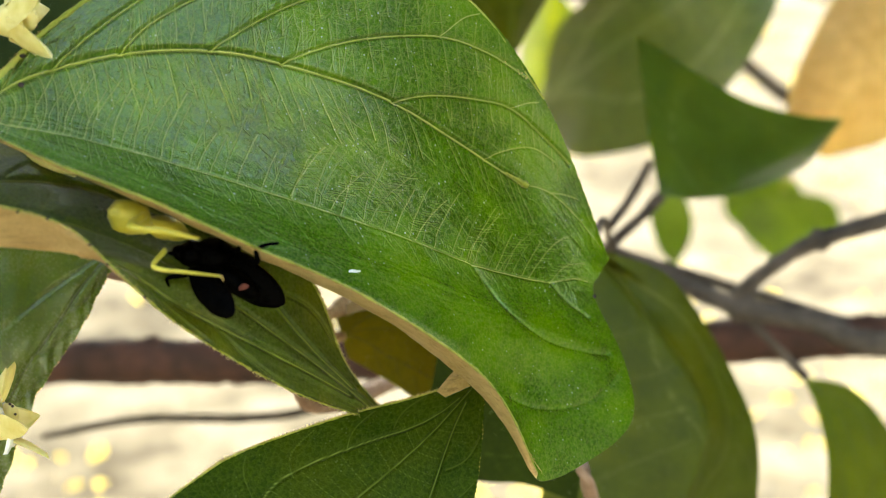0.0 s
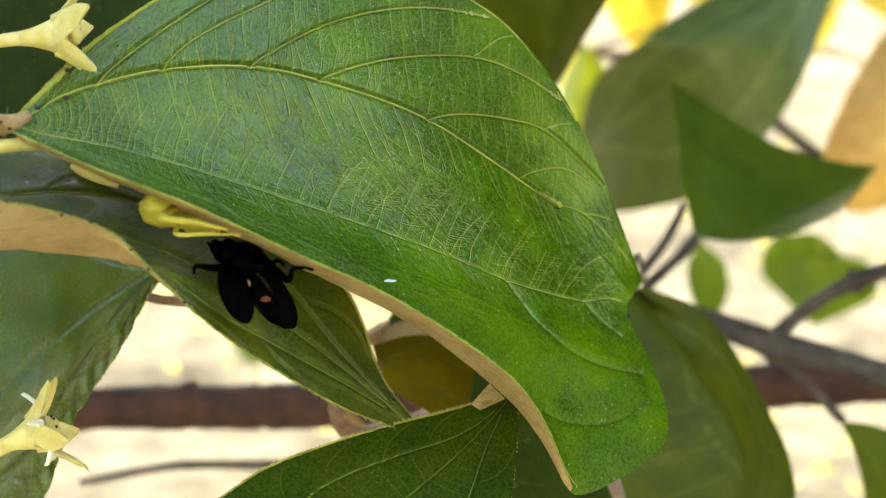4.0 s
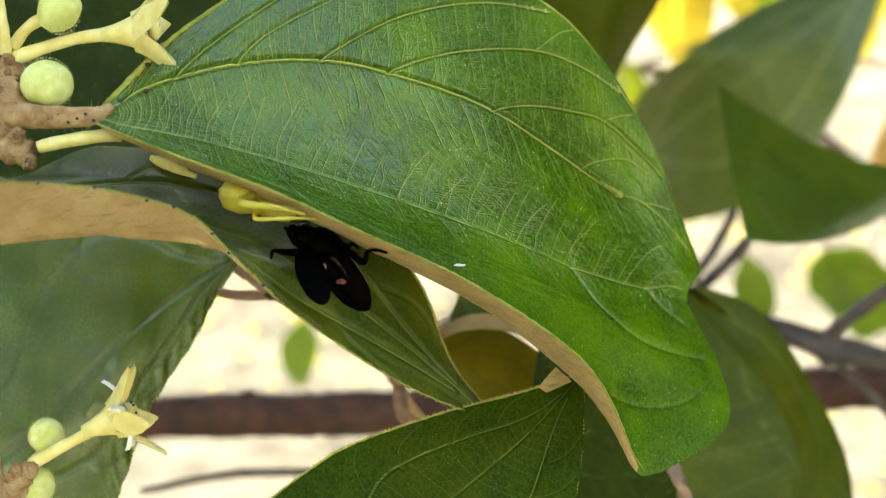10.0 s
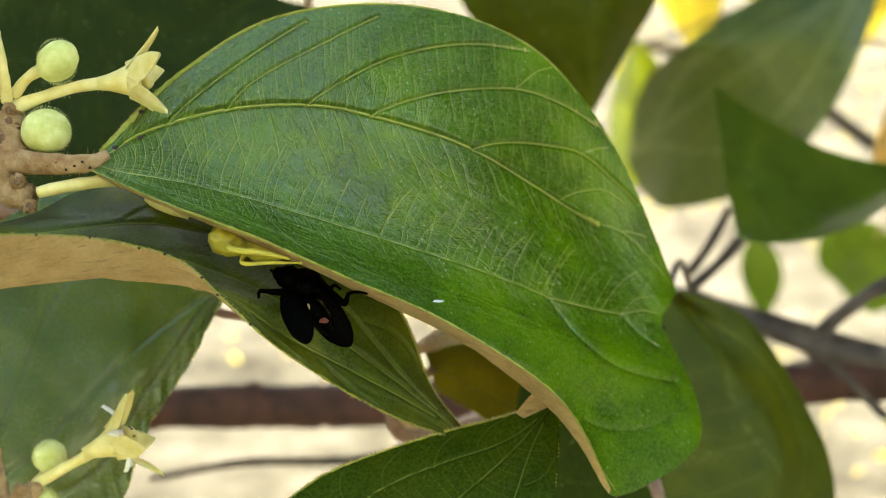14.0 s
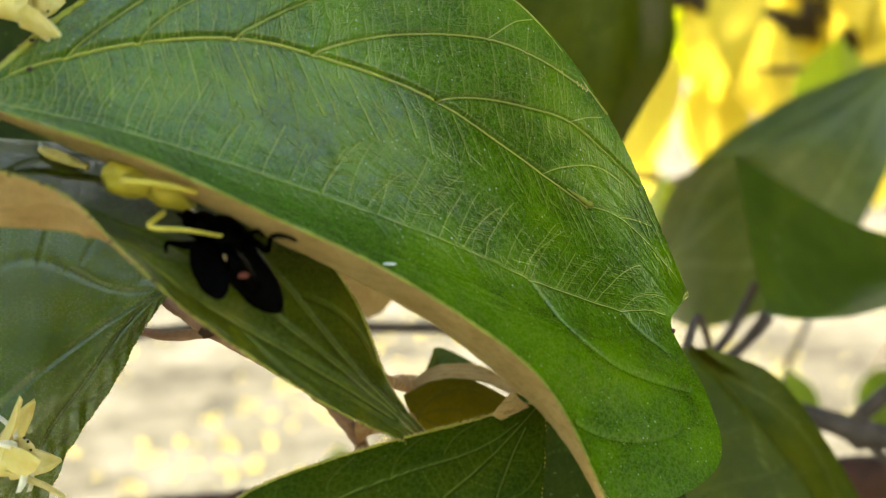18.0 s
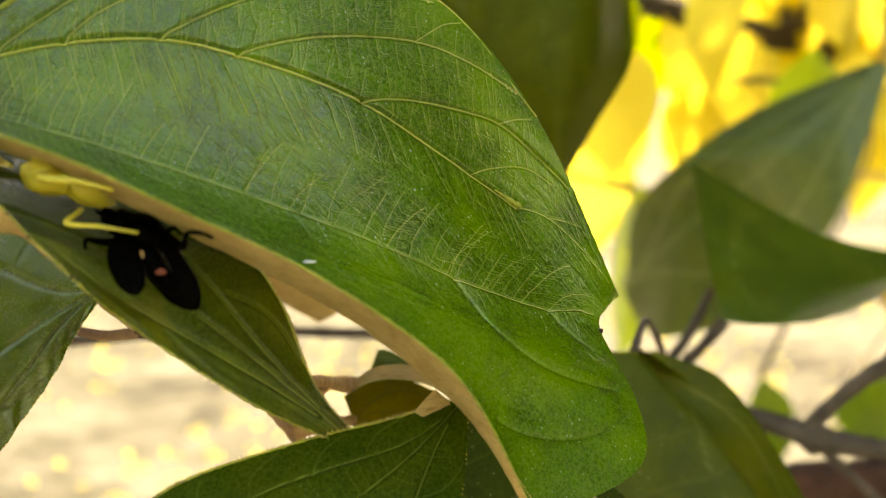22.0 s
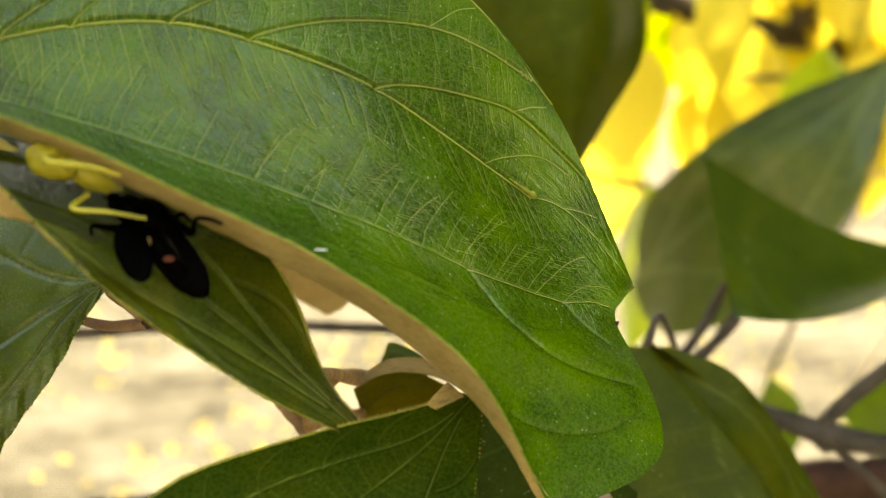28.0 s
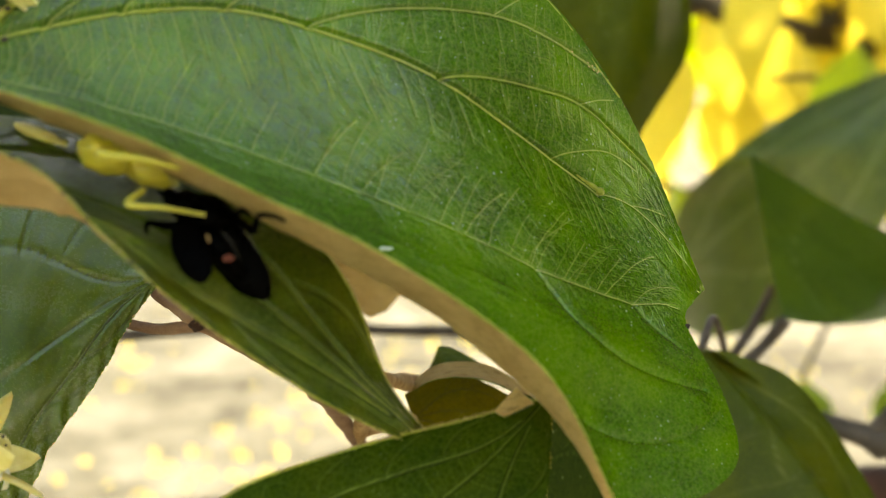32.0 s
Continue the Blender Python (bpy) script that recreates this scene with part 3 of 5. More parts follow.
RIGHT_D = [(3.2, 7.24, -4.6), (4.02, 7.38, -5.02), (4.83, 7.31, -6.23), (5.13, 7.04, -7.1), (5.01, 6.52, -8.21)]
OLIVE_U = [(-0.02, 4.02, -4.37), (0.26, 4.05, -4.24), (0.6, 4.05, -4.24), (1.05, 3.99, -4.51), (1.44, 3.87, -5.06)]
OLIVE_B = [(0.03, 4.27, -4.65), (0.38, 4.28, -4.57), (0.78, 4.27, -4.65), (1.07, 4.21, -4.93), (1.3, 4.12, -5.32)]
OLIVE_D = [(0.09, 4.31, -4.9), (0.32, 4.29, -5.02), (0.61, 4.25, -5.19), (0.9, 4.21, -5.41), (1.13, 4.16, -5.64)]
BEIGE_U = [(0.03, 3.94, -4.27), (0.2, 3.97, -4.13), (0.37, 3.88, -4.06), (0.7, 3.88, -4.08), (1.09, 3.83, -4.29)]
BEIGE_D = [(0.06, 3.83, -4.29), (0.25, 3.65, -4.17), (0.47, 3.56, -4.12), (0.8, 3.65, -4.2), (1.11, 3.71, -4.38)]
DARK_U = [(0.1, 5.02, -4.46), (0.19, 4.97, -4.24), (0.26, 4.99, -4.12), (0.51, 4.97, -4.21), (0.82, 5.03, -4.44)]
DARK_D = [(0.13, 4.92, -4.45), (0.24, 4.83, -4.4), (0.39, 4.74, -4.36), (0.57, 4.83, -4.4), (0.81, 4.92, -4.47)]
SHADE_U = [(1.01, 3.53, -4.26), (1.5, 3.72, -4.5), (2.0, 3.9, -4.84), (2.54, 3.95, -5.32)]
SHADE_D = [(0.81, 3.73, -5.75), (1.45, 3.92, -6.07), (1.91, 4.02, -6.15), (2.47, 4.11, -6.4)]
FAR_U = [(-5.69, 4.98, -1.93), (-5.46, 6.06, -0.08), (-4.22, 6.88, 0.96), (-2.81, 7.13, 0.9), (-1.38, 7.28, -0.05)]
FAR_B = [(-5.11, 4.72, -2.98), (-4.46, 5.51, -2.15), (-3.71, 6.04, -1.61), (-2.92, 6.52, -1.27), (-1.91, 7.23, -0.81)]
FAR_D = [(-5.13, 4.48, -3.77), (-3.89, 4.97, -3.59), (-2.82, 5.46, -3.19), (-1.96, 6.21, -2.25), (-1.45, 7.2, -1.04)]
CORNER_L = [(6.85, 11.16, -7.67), (7.01, 10.71, -8.14), (7.08, 10.31, -8.78), (6.99, 9.83, -9.73)]
CORNER_B = [(6.88, 11.16, -7.67), (7.4, 10.88, -8.21), (7.63, 10.54, -8.98), (7.53, 10.13, -10.07)]
CORNER_R = [(6.9, 11.16, -7.67), (7.63, 11.17, -7.87), (8.27, 11.02, -8.64), (8.45, 10.59, -10.11)]
ROUND_L = [(10.64, 42.62, -12.3), (10.26, 42.36, -13.26), (10.46, 41.82, -14.34), (11.02, 41.4, -15.04)]
ROUND_R = [(10.78, 42.62, -12.3), (11.7, 42.96, -13.1), (11.86, 42.64, -14.16), (11.12, 41.38, -15.04)]
BRANCH = [(-10.7, 14.78, -9.07), (-4.62, 14.28, -8.65), (-1.86, 13.97, -8.51), (1.7, 13.66, -8.23), (5.94, 13.34, -7.89), (8.72, 13.06, -7.64), (13.38, 12.55, -7.12)]
TWIG_LOW = [(-5.29, 14.71, -10.18), (-3.59, 14.71, -9.86), (-1.72, 14.45, -9.72), (-0.5, 14.17, -9.39), (0.02, 14.02, -8.72)]
TWIG_MID = [(-7.96, 14.41, -5.85), (-5.17, 14.53, -5.68), (-3.09, 14.62, -5.57), (-0.88, 14.69, -5.66), (0.36, 14.72, -5.71), (1.78, 14.84, -6.01)]
TWIG_PINK = [(-2.31, 2.77, -3.04), (-1.79, 2.46, -3.24), (-1.45, 2.29, -3.43), (-0.95, 2.52, -3.78), (-0.65, 2.99, -4.12), (-0.39, 3.53, -4.65), (-0.1, 4.16, -5.35)]
TWIG_PINK2 = [(-2.36, 2.91, -3.47), (-1.89, 2.62, -3.53), (-1.45, 2.29, -3.45)]
FORK_A = [(3.95, 11.95, -5.84), (4.39, 11.94, -5.42), (4.68, 11.92, -5.06)]
FORK_B = [(3.94, 12.39, -5.75), (4.26, 12.49, -5.35), (4.56, 12.63, -4.82)]
FORK_C = [(3.98, 12.12, -5.96), (4.8, 11.77, -6.3), (5.87, 11.4, -6.66), (6.91, 11.11, -6.78), (8.18, 10.77, -7.0)]
FORK_D = [(5.78, 11.45, -6.5), (6.32, 11.37, -5.98), (6.92, 11.25, -5.55), (8.1, 11.11, -5.12)]
FORK_E = [(5.95, 11.36, -6.78), (6.38, 11.23, -7.18), (6.88, 11.16, -7.67)]
PALE_STEM = [(2.15, 3.26, -5.13), (2.26, 3.04, -5.31), (2.39, 2.79, -5.66)]
PETIOLE = [(-3.04, -0.47, -1.44), (-2.76, -0.53, -1.46), (-2.52, -0.58, -1.46), (-2.33, -0.57, -1.45), (-2.21, -0.51, -1.4)]
NODE = [(-2.97, -0.25, -1.13), (-2.97, -0.34, -1.31), (-2.98, -0.43, -1.5), (-2.89, -0.53, -1.71)]
NODE2 = [(-3.26, -0.39, -1.55), (-3.02, -0.46, -1.65), (-2.79, -0.53, -1.73)]
STALK1 = [(-2.99, -0.25, -1.11), (-2.74, -0.23, -1.02), (-2.47, -0.16, -0.95), (-2.16, -0.1, -0.92)]
STALK2 = [(-2.95, -0.23, -1.01), (-2.84, -0.25, -0.88), (-2.69, -0.28, -0.79)]
STALK3 = [(-2.99, -0.28, -1.05), (-2.98, -0.34, -0.85), (-3.03, -0.37, -0.47)]
STALK4 = [(-2.71, -0.62, -1.66), (-2.52, -0.61, -1.62), (-2.25, -0.55, -1.59)]
BUD1 = [(-2.7, -0.33, -1.26)]
BUD2 = [(-2.6, -0.27, -0.75)]
FLOWER1 = [(-2.15, -0.1, -0.92), (-1.77, -0.03, -0.89)]
SHOOT = [(-3.74, 0.75, -2.78), (-3.6, 0.53, -3.29), (-3.58, 0.45, -3.64), (-3.49, 0.32, -4.17), (-3.37, 0.22, -4.61), (-3.24, 0.03, -5.0)]
STALK5 = [(-3.14, 0.25, -4.29), (-2.83, 0.24, -4.11), (-2.52, 0.28, -3.95)]
STALK6 = [(-3.65, 0.28, -4.34), (-3.63, 0.39, -3.9), (-3.57, 0.41, -3.39)]
BUD3 = [(-3.06, 0.44, -4.12)]
BUD4 = [(-3.14, 0.35, -4.51)]
BUD5 = [(-3.55, 0.41, -3.39)]
FLOWER2 = [(-2.52, 0.28, -3.95), (-2.22, 0.34, -3.84)]
BACK1_L = [(5.13, 32.28, -7.28), (5.3, 31.16, -5.4), (6.08, 28.93, -4.04), (7.96, 28.69, -2.72), (10.77, 27.86, -1.51)]
BACK1_B = [(5.07, 32.2, -7.58), (6.47, 29.16, -5.54), (7.88, 27.74, -4.21), (9.28, 27.52, -2.93), (10.91, 27.83, -1.57)]
BACK1_R = [(5.44, 32.09, -8.5), (6.08, 30.13, -8.59), (8.08, 27.74, -7.39), (9.71, 26.89, -5.03), (11.05, 27.79, -1.7)]
SPRIG_L = [(-7.8, 70.36, -26.06), (-8.72, 70.55, -25.16), (-8.88, 70.87, -23.65), (-7.65, 71.19, -22.15)]
SPRIG_R = [(-7.68, 70.36, -26.06), (-7.23, 71.03, -25.3), (-6.86, 71.35, -23.79), (-7.5, 71.19, -22.15)]
HANG_L = [(-1.95, 7.57, -1.96), (-1.95, 7.72, -2.60), (-1.72, 7.85, -3.30), (-1.25, 7.87, -3.95), (-0.65, 7.82, -4.32)]
HANG_R = [(-0.87, 7.82, -1.86), (-0.26, 7.96, -2.49), (-0.02, 7.97, -3.25), (-0.19, 7.88, -3.88), (-0.46, 7.82, -4.24)]
TAN_L = [(14.33, 35.23, -4.23), (12.91, 33.74, -6.03), (12.31, 33.27, -7.76), (12.61, 32.93, -8.88)]
TAN_B = [(15.33, 35.27, -3.89), (14.22, 33.18, -5.92), (13.44, 32.19, -7.69), (13.1, 32.85, -9.07)]
TAN_R = [(16.99, 35.11, -4.17), (16.97, 33.47, -6.24), (15.7, 32.94, -8.31), (13.59, 32.8, -9.14)]
LIME_L = [(19.33, 66.21, -17.36), (18.56, 66.03, -18.21), (18.61, 65.74, -19.59), (20.05, 65.51, -20.67)]
LIME_R = [(19.62, 66.23, -17.31), (21.73, 67.09, -17.56), (22.74, 66.79, -18.98), (20.34, 65.51, -20.67)]
LIME2_L = [(21.37, 65.58, -18.12), (19.78, 65.49, -18.71), (19.23, 65.11, -20.1), (20.97, 64.57, -21.7)]
LIME2_R = [(21.64, 65.56, -18.12), (24.07, 66.18, -18.84), (24.37, 65.67, -20.49), (21.26, 64.56, -21.7)]
WING_R = [(-0.78, -0.76, -2.33), (-0.6, -0.81, -2.56), (-0.46, -0.75, -2.77)]
WING_L = [(-0.89, -0.91, -2.33), (-0.8, -1.1, -2.48), (-0.72, -1.18, -2.62)]
THORAX = [(-0.91, -0.7, -2.3), (-0.77, -0.76, -2.32), (-0.68, -0.75, -2.28)]
HEAD = [(-0.89, -0.79, -2.25)]
LEG1 = [(-0.68, -0.75, -2.3), (-0.54, -0.97, -2.34), (-0.46, -1.08, -2.37), (-0.43, -1.11, -2.29), (-0.37, -1.06, -2.29), (-0.31, -0.96, -2.33)]
LEG2 = [(-0.7, -0.74, -2.25), (-0.61, -0.9, -2.29), (-0.57, -0.96, -2.29), (-0.54, -0.95, -2.27), (-0.5, -0.91, -2.31)]
LEG3 = [(-0.91, -0.74, -2.22), (-0.95, -0.88, -2.17), (-0.97, -0.93, -2.18), (-1.0, -0.93, -2.16)]
LEG4 = [(-0.9, -0.77, -2.37), (-1.0, -0.77, -2.37), (-1.09, -0.82, -2.35), (-1.11, -0.78, -2.41)]
RED = [(-0.62, -0.89, -2.53)]
GLINT = [(-0.73, -0.89, -2.43)]
SP_ABDO = [(-1.3, -0.89, -1.96)]
SP_CEPH = [(-1.09, -0.71, -2.08)]
SP_LEG1 = [(-1.2, -0.95, -1.93), (-1.25, -1.15, -1.95), (-1.04, -1.18, -1.97), (-0.84, -1.12, -2.03)]
SP_LEG2 = [(-1.13, -0.95, -1.99), (-1.17, -1.12, -2.06), (-0.96, -1.16, -2.05), (-0.76, -1.08, -2.07)]
FLORET = [(-2.04, -0.05, -1.83), (-1.87, -0.16, -1.88), (-1.7, -0.21, -1.94)]
SPOTS_D = [(-2.02, -0.18, -1.14), (-2.02, -0.26, -1.32), (-2.17, -0.45, -1.36)]
SPOT_W = [(0.19, -0.35, -2.56)]
SCAR = [(1.52, 1.58, -2.4)]
YS1 = [(59.04, 107.32, 36.85), (33.63, 87.65, 6.39), (24.01, 76.62, 1.11), (15.91, 66.14, -0.16), (8.62, 61.01, 0.88), (2.33, 61.09, 3.0)]
YS2 = [(33.63, 87.65, 6.39), (25.36, 69.81, -13.43), (15.19, 61.96, -9.25), (7.88, 53.97, -6.89), (3.88, 51.98, -5.76)]
YS3 = [(33.63, 87.65, 6.39), (21.22, 60.99, -2.36), (16.04, 54.77, -2.45), (10.79, 50.6, -2.3)]
CURL_U = [(0.80, 0.22, -3.66), (0.87, 0.28, -3.59), (0.94, 0.33, -3.53)]
CURL_D = [(0.86, 0.16, -3.68), (0.96, 0.17, -3.64), (1.05, 0.18, -3.60)]
YS4 = [(22.47, 71.19, -2.29), (19.61, 71.32, -0.5), (16.54, 70.37, 0.82), (13.55, 69.4, 1.83)]

# ---- ground ----
def ground():
    n = 80
    pts = []
    for i in range(n + 1):
        for j in range(n + 1):
            a, b = (i / n * 2 - 1), (j / n * 2 - 1)
            x, y = 300 * a * abs(a) ** 2, 300 * b * abs(b) ** 2
            z = 0.05 * noise.noise(Vector((x * 0.8, y * 0.8, 0))) + 0.02 * noise.noise(Vector((x * 3, y * 3, 4)))
            pts.append((x, y, z))
    faces = [(i * (n + 1) + j, (i + 1) * (n + 1) + j, (i + 1) * (n + 1) + j + 1, i * (n + 1) + j + 1) for i in range(n) for j in range(n)]
    me = bpy.data.meshes.new("ground")
    me.from_pydata(pts, [], faces)
    me.materials.append(SOIL)
    tagged(new("ground", me), "pale dry sunlit ground under the shrub", "ground", kind="structure")


ground()


def leaf_cards(count, place, length, rng, wide=0.45):
    """Many small bent leaves as one mesh: each has four faces, folded along its midrib."""
    co, faces = [], []
    for _ in range(count):
        c, tilt = place(rng)
        size = length * rng.uniform(0.7, 1.25)
        turn = Euler((rng.gauss(0, tilt), rng.gauss(0, tilt), rng.uniform(0, 6.3))).to_matrix()
        k = len(co)
        for x, y, z in ((0, 0, 0), (0.5, -wide * 0.5, 0.10), (0.5, 0, 0.0), (0.5, wide * 0.5, 0.10), (1, 0, -0.08)):
            co.append(tuple(Vector(c) + turn @ Vector((x - 0.5, y, z)) * size))
        faces += [(k, k + 1, k + 2), (k, k + 2, k + 3), (k + 1, k + 4, k + 2), (k + 2, k + 4, k + 3)]
    me = bpy.data.meshes.new("leaves")
    me.from_pydata(co, [], faces)
    return me


def fallen_leaves():
    def place(rng):
        while True:
            y = 2.2 + 9 * rng.random() ** 1.3
            x = rng.uniform(-0.5, 0.5) * (y + 1) * 1.4
            if noise.noise(Vector((x * 1.3, y * 0.8, 2))) > rng.uniform(-0.35, 0.25):
                return (x, y, 0.05), 0.35
    me = leaf_cards(2600, place, 0.045, random.Random(11))
    me.materials.append(YELLOW)
    tagged(new("fallen_leaves", me), "scattered dry yellow leaves lying on the ground", "leaf litter", kind="stuff")


fallen_leaves()


# ---- the shrub's own wood ----
def rod(name, pts, radii, mat, label, category="twig", parent=None, **kw):
    ob = part(name, tube(pts, radii, **kw), mat, parent)
    return tagged(ob, label, category) if not parent else ob


def shrub_frame():
    """Main stem beside the view, and unseen canopy leaves added to keep the leaves in shade."""
    thing = root("shrub", V((-26, 14, -120)), "added unseen brown-stemmed shrub whose leaves shade the view", "shrub")
    rod("stem", [(-26, 14, -121), (-25, 16, -60), (-24, 14, -8), (-20, 18, 40), (-8, 30, 75), (20, 45, 100)],
        [2.2, 1.9, 1.6, 1.3, 1.1, 0.7], BARK, "", parent=thing, sides=14, n=60)
    rod("limb", [(-22, 16, 20), (-10, 26, 50), (20, 60, 75), (55, 70, 95)], [1.1, 0.9, 0.7, 0.4], BARK, "", parent=thing, n=40)
    rod("limb", [(-21, 17, 30), (-40, 40, 60), (-50, 60, 90)], [0.9, 0.7, 0.4], BARK, "", parent=thing, n=30)

    def place(rng):
        while True:
            p = Vector((rng.uniform(-1, 1), rng.uniform(-1, 1), rng.uniform(-1, 1)))
            q = Vector((0.15 + p.x * 1.25, 1.05 + p.y * 0.72, 2.05 + p.z * 0.3))
            hole = -0.75 < math.atan2(q.x, q.y) < 0.2 and 0.64 < math.atan2(q.z - 1.2, math.hypot(q.x, q.y)) < 1.15
            if p.length < 1 and q.y < 1.22 and not hole:
                return q, 0.5
    for k in range(3):
        rod("limb", [(-24, 14, 0), (-40 - 15 * k, -40, 30 + 8 * k), (-70 + 60 * k, -150, 70)], [0.9, 0.7, 0.3], BARK, "", parent=thing, n=30, seed=k)

    def around(rng):
        # unseen leaf shell added to shape the light: all round but for the view ahead, the ground and some gaps to the
        # open sky
        while True:
            az, el = rng.uniform(-3.15, 3.15), math.asin(rng.uniform(-0.97, 0.99))
            r = rng.uniform(0.52, 0.74) if abs(az) < 1.1 else rng.uniform(0.8, 1.7)
            p = Vector((math.sin(az) * math.cos(el) * r, math.cos(az) * math.cos(el) * r, 1.2 + math.sin(el) * r))
            ahead = abs(az) < 0.58 and -0.62 < el < 0.32
            gap = el > 1.22 or abs(az) > 1.3 and el > 0.85 or 1.95 < az < 2.95 and el > 0.32 or 2.25 < az < 3.05 and el > 0.2 or -1.5 < az < -0.7 and el > 0.9 or -2.95 < az < -1.35 and el > 0.38 or -0.75 < az < 0.2 and 0.64 < el < 1.15
            if gap and noise.noise(p * 4.5 + Vector((3, 1, 7))) > (0.6 if 1.9 < az < 3 else 0.42):
                gap = False
            below = el < -0.2 or abs(az) > 1.8 and el < 0.12
            if p.z > 0.08 and not ahead and not gap and not below:
                return p, 0.9
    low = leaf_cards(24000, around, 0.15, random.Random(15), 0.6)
    low.materials.append(DEEP_SHADE)
    skirt = new("light_blocking_leaves", low)
    skirt.parent = thing
    skirt.matrix_parent_inverse = thing.matrix_world.inverted()
    tagged(skirt, kind="stuff")
    # unseen leaf mass overhead, added to block the sun from the front leaf
    me = leaf_cards(8500, place, 0.065, random.Random(5), 0.55)
    me.materials.append(OLIVE)
    shade_crown = new("shade_crown", me)
    shade_crown.parent = thing
    shade_crown.matrix_parent_inverse = thing.matrix_world.inverted()
    tagged(shade_crown, kind="stuff")


shrub_frame()


def main_branch():
    thing = root("branch", V(BRANCH[2]), "thick dark red-brown branch running level", "branch")
    rod("shaft", [(-25, 15.5, -6.5)] + BRANCH, [0.5, 0.36, 0.38, 0.36, 0.34, 0.34], BARK, "", parent=thing, sides=22, n=120, wob=0.07)
    pts = spline(BRANCH, 60)
    for k, i in enumerate((9, 14, 19, 24, 29, 36, 40, 44, 48)):
        p = pts[i] + np.array((0, -0.26 * math.cos(k * 1.7), 0.30 * math.sin(k * 1.7)))
        part("knot", blob(p, (0.17, 0.13, 0.14), bumps=0.5, seed=k), BARK, thing)


main_branch()
rod("twig", TWIG_LOW[:-1] + [BRANCH[3]], [0.06, 0.085, 0.09, 0.1], BARK_GREY, "thin dark twig below the thick branch", n=40)
rod("twig", [(-24, 14, -9)] + TWIG_MID + [BRANCH[5]], [0.12, 0.1, 0.09, 0.1, 0.1], BARK_GREY, "thin grey level twig", n=60)


def pink_twig():
    thing = root("twig", V(TWIG_PINK[2]), "pinkish brown knobbed twig", "twig")
    rod("shaft", [(-24, 14, -4), (-9, 5, -2.2)] + TWIG_PINK + [BRANCH[3]], [0.3, 0.12, 0.055, 0.055, 0.055, 0.06, 0.065, 0.08, 0.14], BARK_PINK, "", parent=thing, n=90, wob=0.1)
    rod("side_twig", TWIG_PINK2, [0.04, 0.045, 0.05], BARK_PINK, "", parent=thing)
    part("knob", blob(TWIG_PINK[2], (0.075, 0.075, 0.07), bumps=0.35, seed=4), BARK, thing)
    part("bud_scar", blob(TWIG_PINK[4], (0.075, 0.08, 0.075), bumps=0.35, seed=6), BARK_PINK, thing)


pink_twig()


def forked_twig():
    thing = root("forked_twig", V(FORK_C[2]), "grey brown forked twig with short side spurs", "twig")
    rod("shaft", FORK_C + [BRANCH[6]], [0.09, 0.13, 0.15, 0.16, 0.2, 0.22], BARK_GREY, "", parent=thing, n=60, wob=0.09)
    rod("upper_twig", FORK_D, [0.11, 0.12, 0.14], BARK_GREY, "", parent=thing, n=30, wob=0.09)
    rod("spur", FORK_B + [tuple(np.array(FORK_B[-1]) + (0.03, 0, 0.12))], [0.08, 0.07, 0.05], BARK_GREY, "", parent=thing)
    part("node", blob(FORK_C[2], (0.24, 0.2, 0.2), bumps=0.4, seed=8), BARK_GREY, thing)
    part("node", blob(FORK_D[2], (0.17, 0.16, 0.16), bumps=0.4, seed=9), BARK_GREY, thing)


forked_twig()


# ---- leaves ----
def fan(u0s, v0, u_reach, v1, bend=0.02):
    """Side veins in (u, v) that leave the line v0 and run towards v1."""
    return [[(u, v0), (u + 0.4 * u_reach, v0 + 0.55 * (v1 - v0)), (u + u_reach, v1)] for u in u0s]


def traced(flat, starts, heading, length, seed, strength, bend=0.0, fork=0.5):
    """Fine veins that leave the given (u, v) places of a leaf and run straight over it; flat: the leaf laid out in two lengths, in
    centimetres; heading: their way in those lengths. In three strengths."""
    rng = random.Random(seed)
    nv, nu = flat.shape[:2]
    du, dv = np.gradient(flat, axis=1) * (nu - 1), np.gradient(flat, axis=0) * (nv - 1)
    groups = [[], [], []]

    def run(u, v, way, reach, steps):
        row, step = [(u, v)], reach / steps
        for k in range(steps):
            i, j = min(max(int(u * (nu - 1)), 1), nu - 2), min(max(int(v * (nv - 1)), 1), nv - 2)
            a, b = du[j, i], dv[j, i]
            det = a[0] * b[1] - a[1] * b[0]
            if abs(det) < 1e-3:
                break
            u += step * (way[0] * b[1] - way[1] * b[0]) / det
            v += step * (a[0] * way[1] - a[1] * way[0]) / det
            if not (0.01 < u < 0.985 and 0.004 < v < 0.75):
                break
            row.append((u, v))
            t = bend / steps + rng.gauss(0, 0.05)
            way = (way[0] * math.cos(t) - way[1] * math.sin(t), way[0] * math.sin(t) + way[1] * math.cos(t))
        return row
    for k, (u, v) in enumerate(starts):
        hx, hy = heading(u) if callable(heading) else heading
        norm = math.hypot(hx, hy)
        row = run(u, v, (hx / norm, hy / norm), length * rng.uniform(0.65, 1.1), 6)
        if len(row) > 2:
            groups[k % 3].append(row)
            if rng.random() < fork and len(row) > 4:
                t = rng.choice((-0.6, 0.6))
                way = (hx / norm * math.cos(t) - hy / norm * math.sin(t), hx / norm * math.sin(t) + hy / norm * math.cos(t))
                side = run(*row[rng.choice((2, 3, 4))], way, length * 0.3, 3)
                if len(side) > 2:
                    groups[2].append(side)
    return [(g, strength * k) for g, k in zip(groups, (1.0, 0.75, 0.5)) if g]


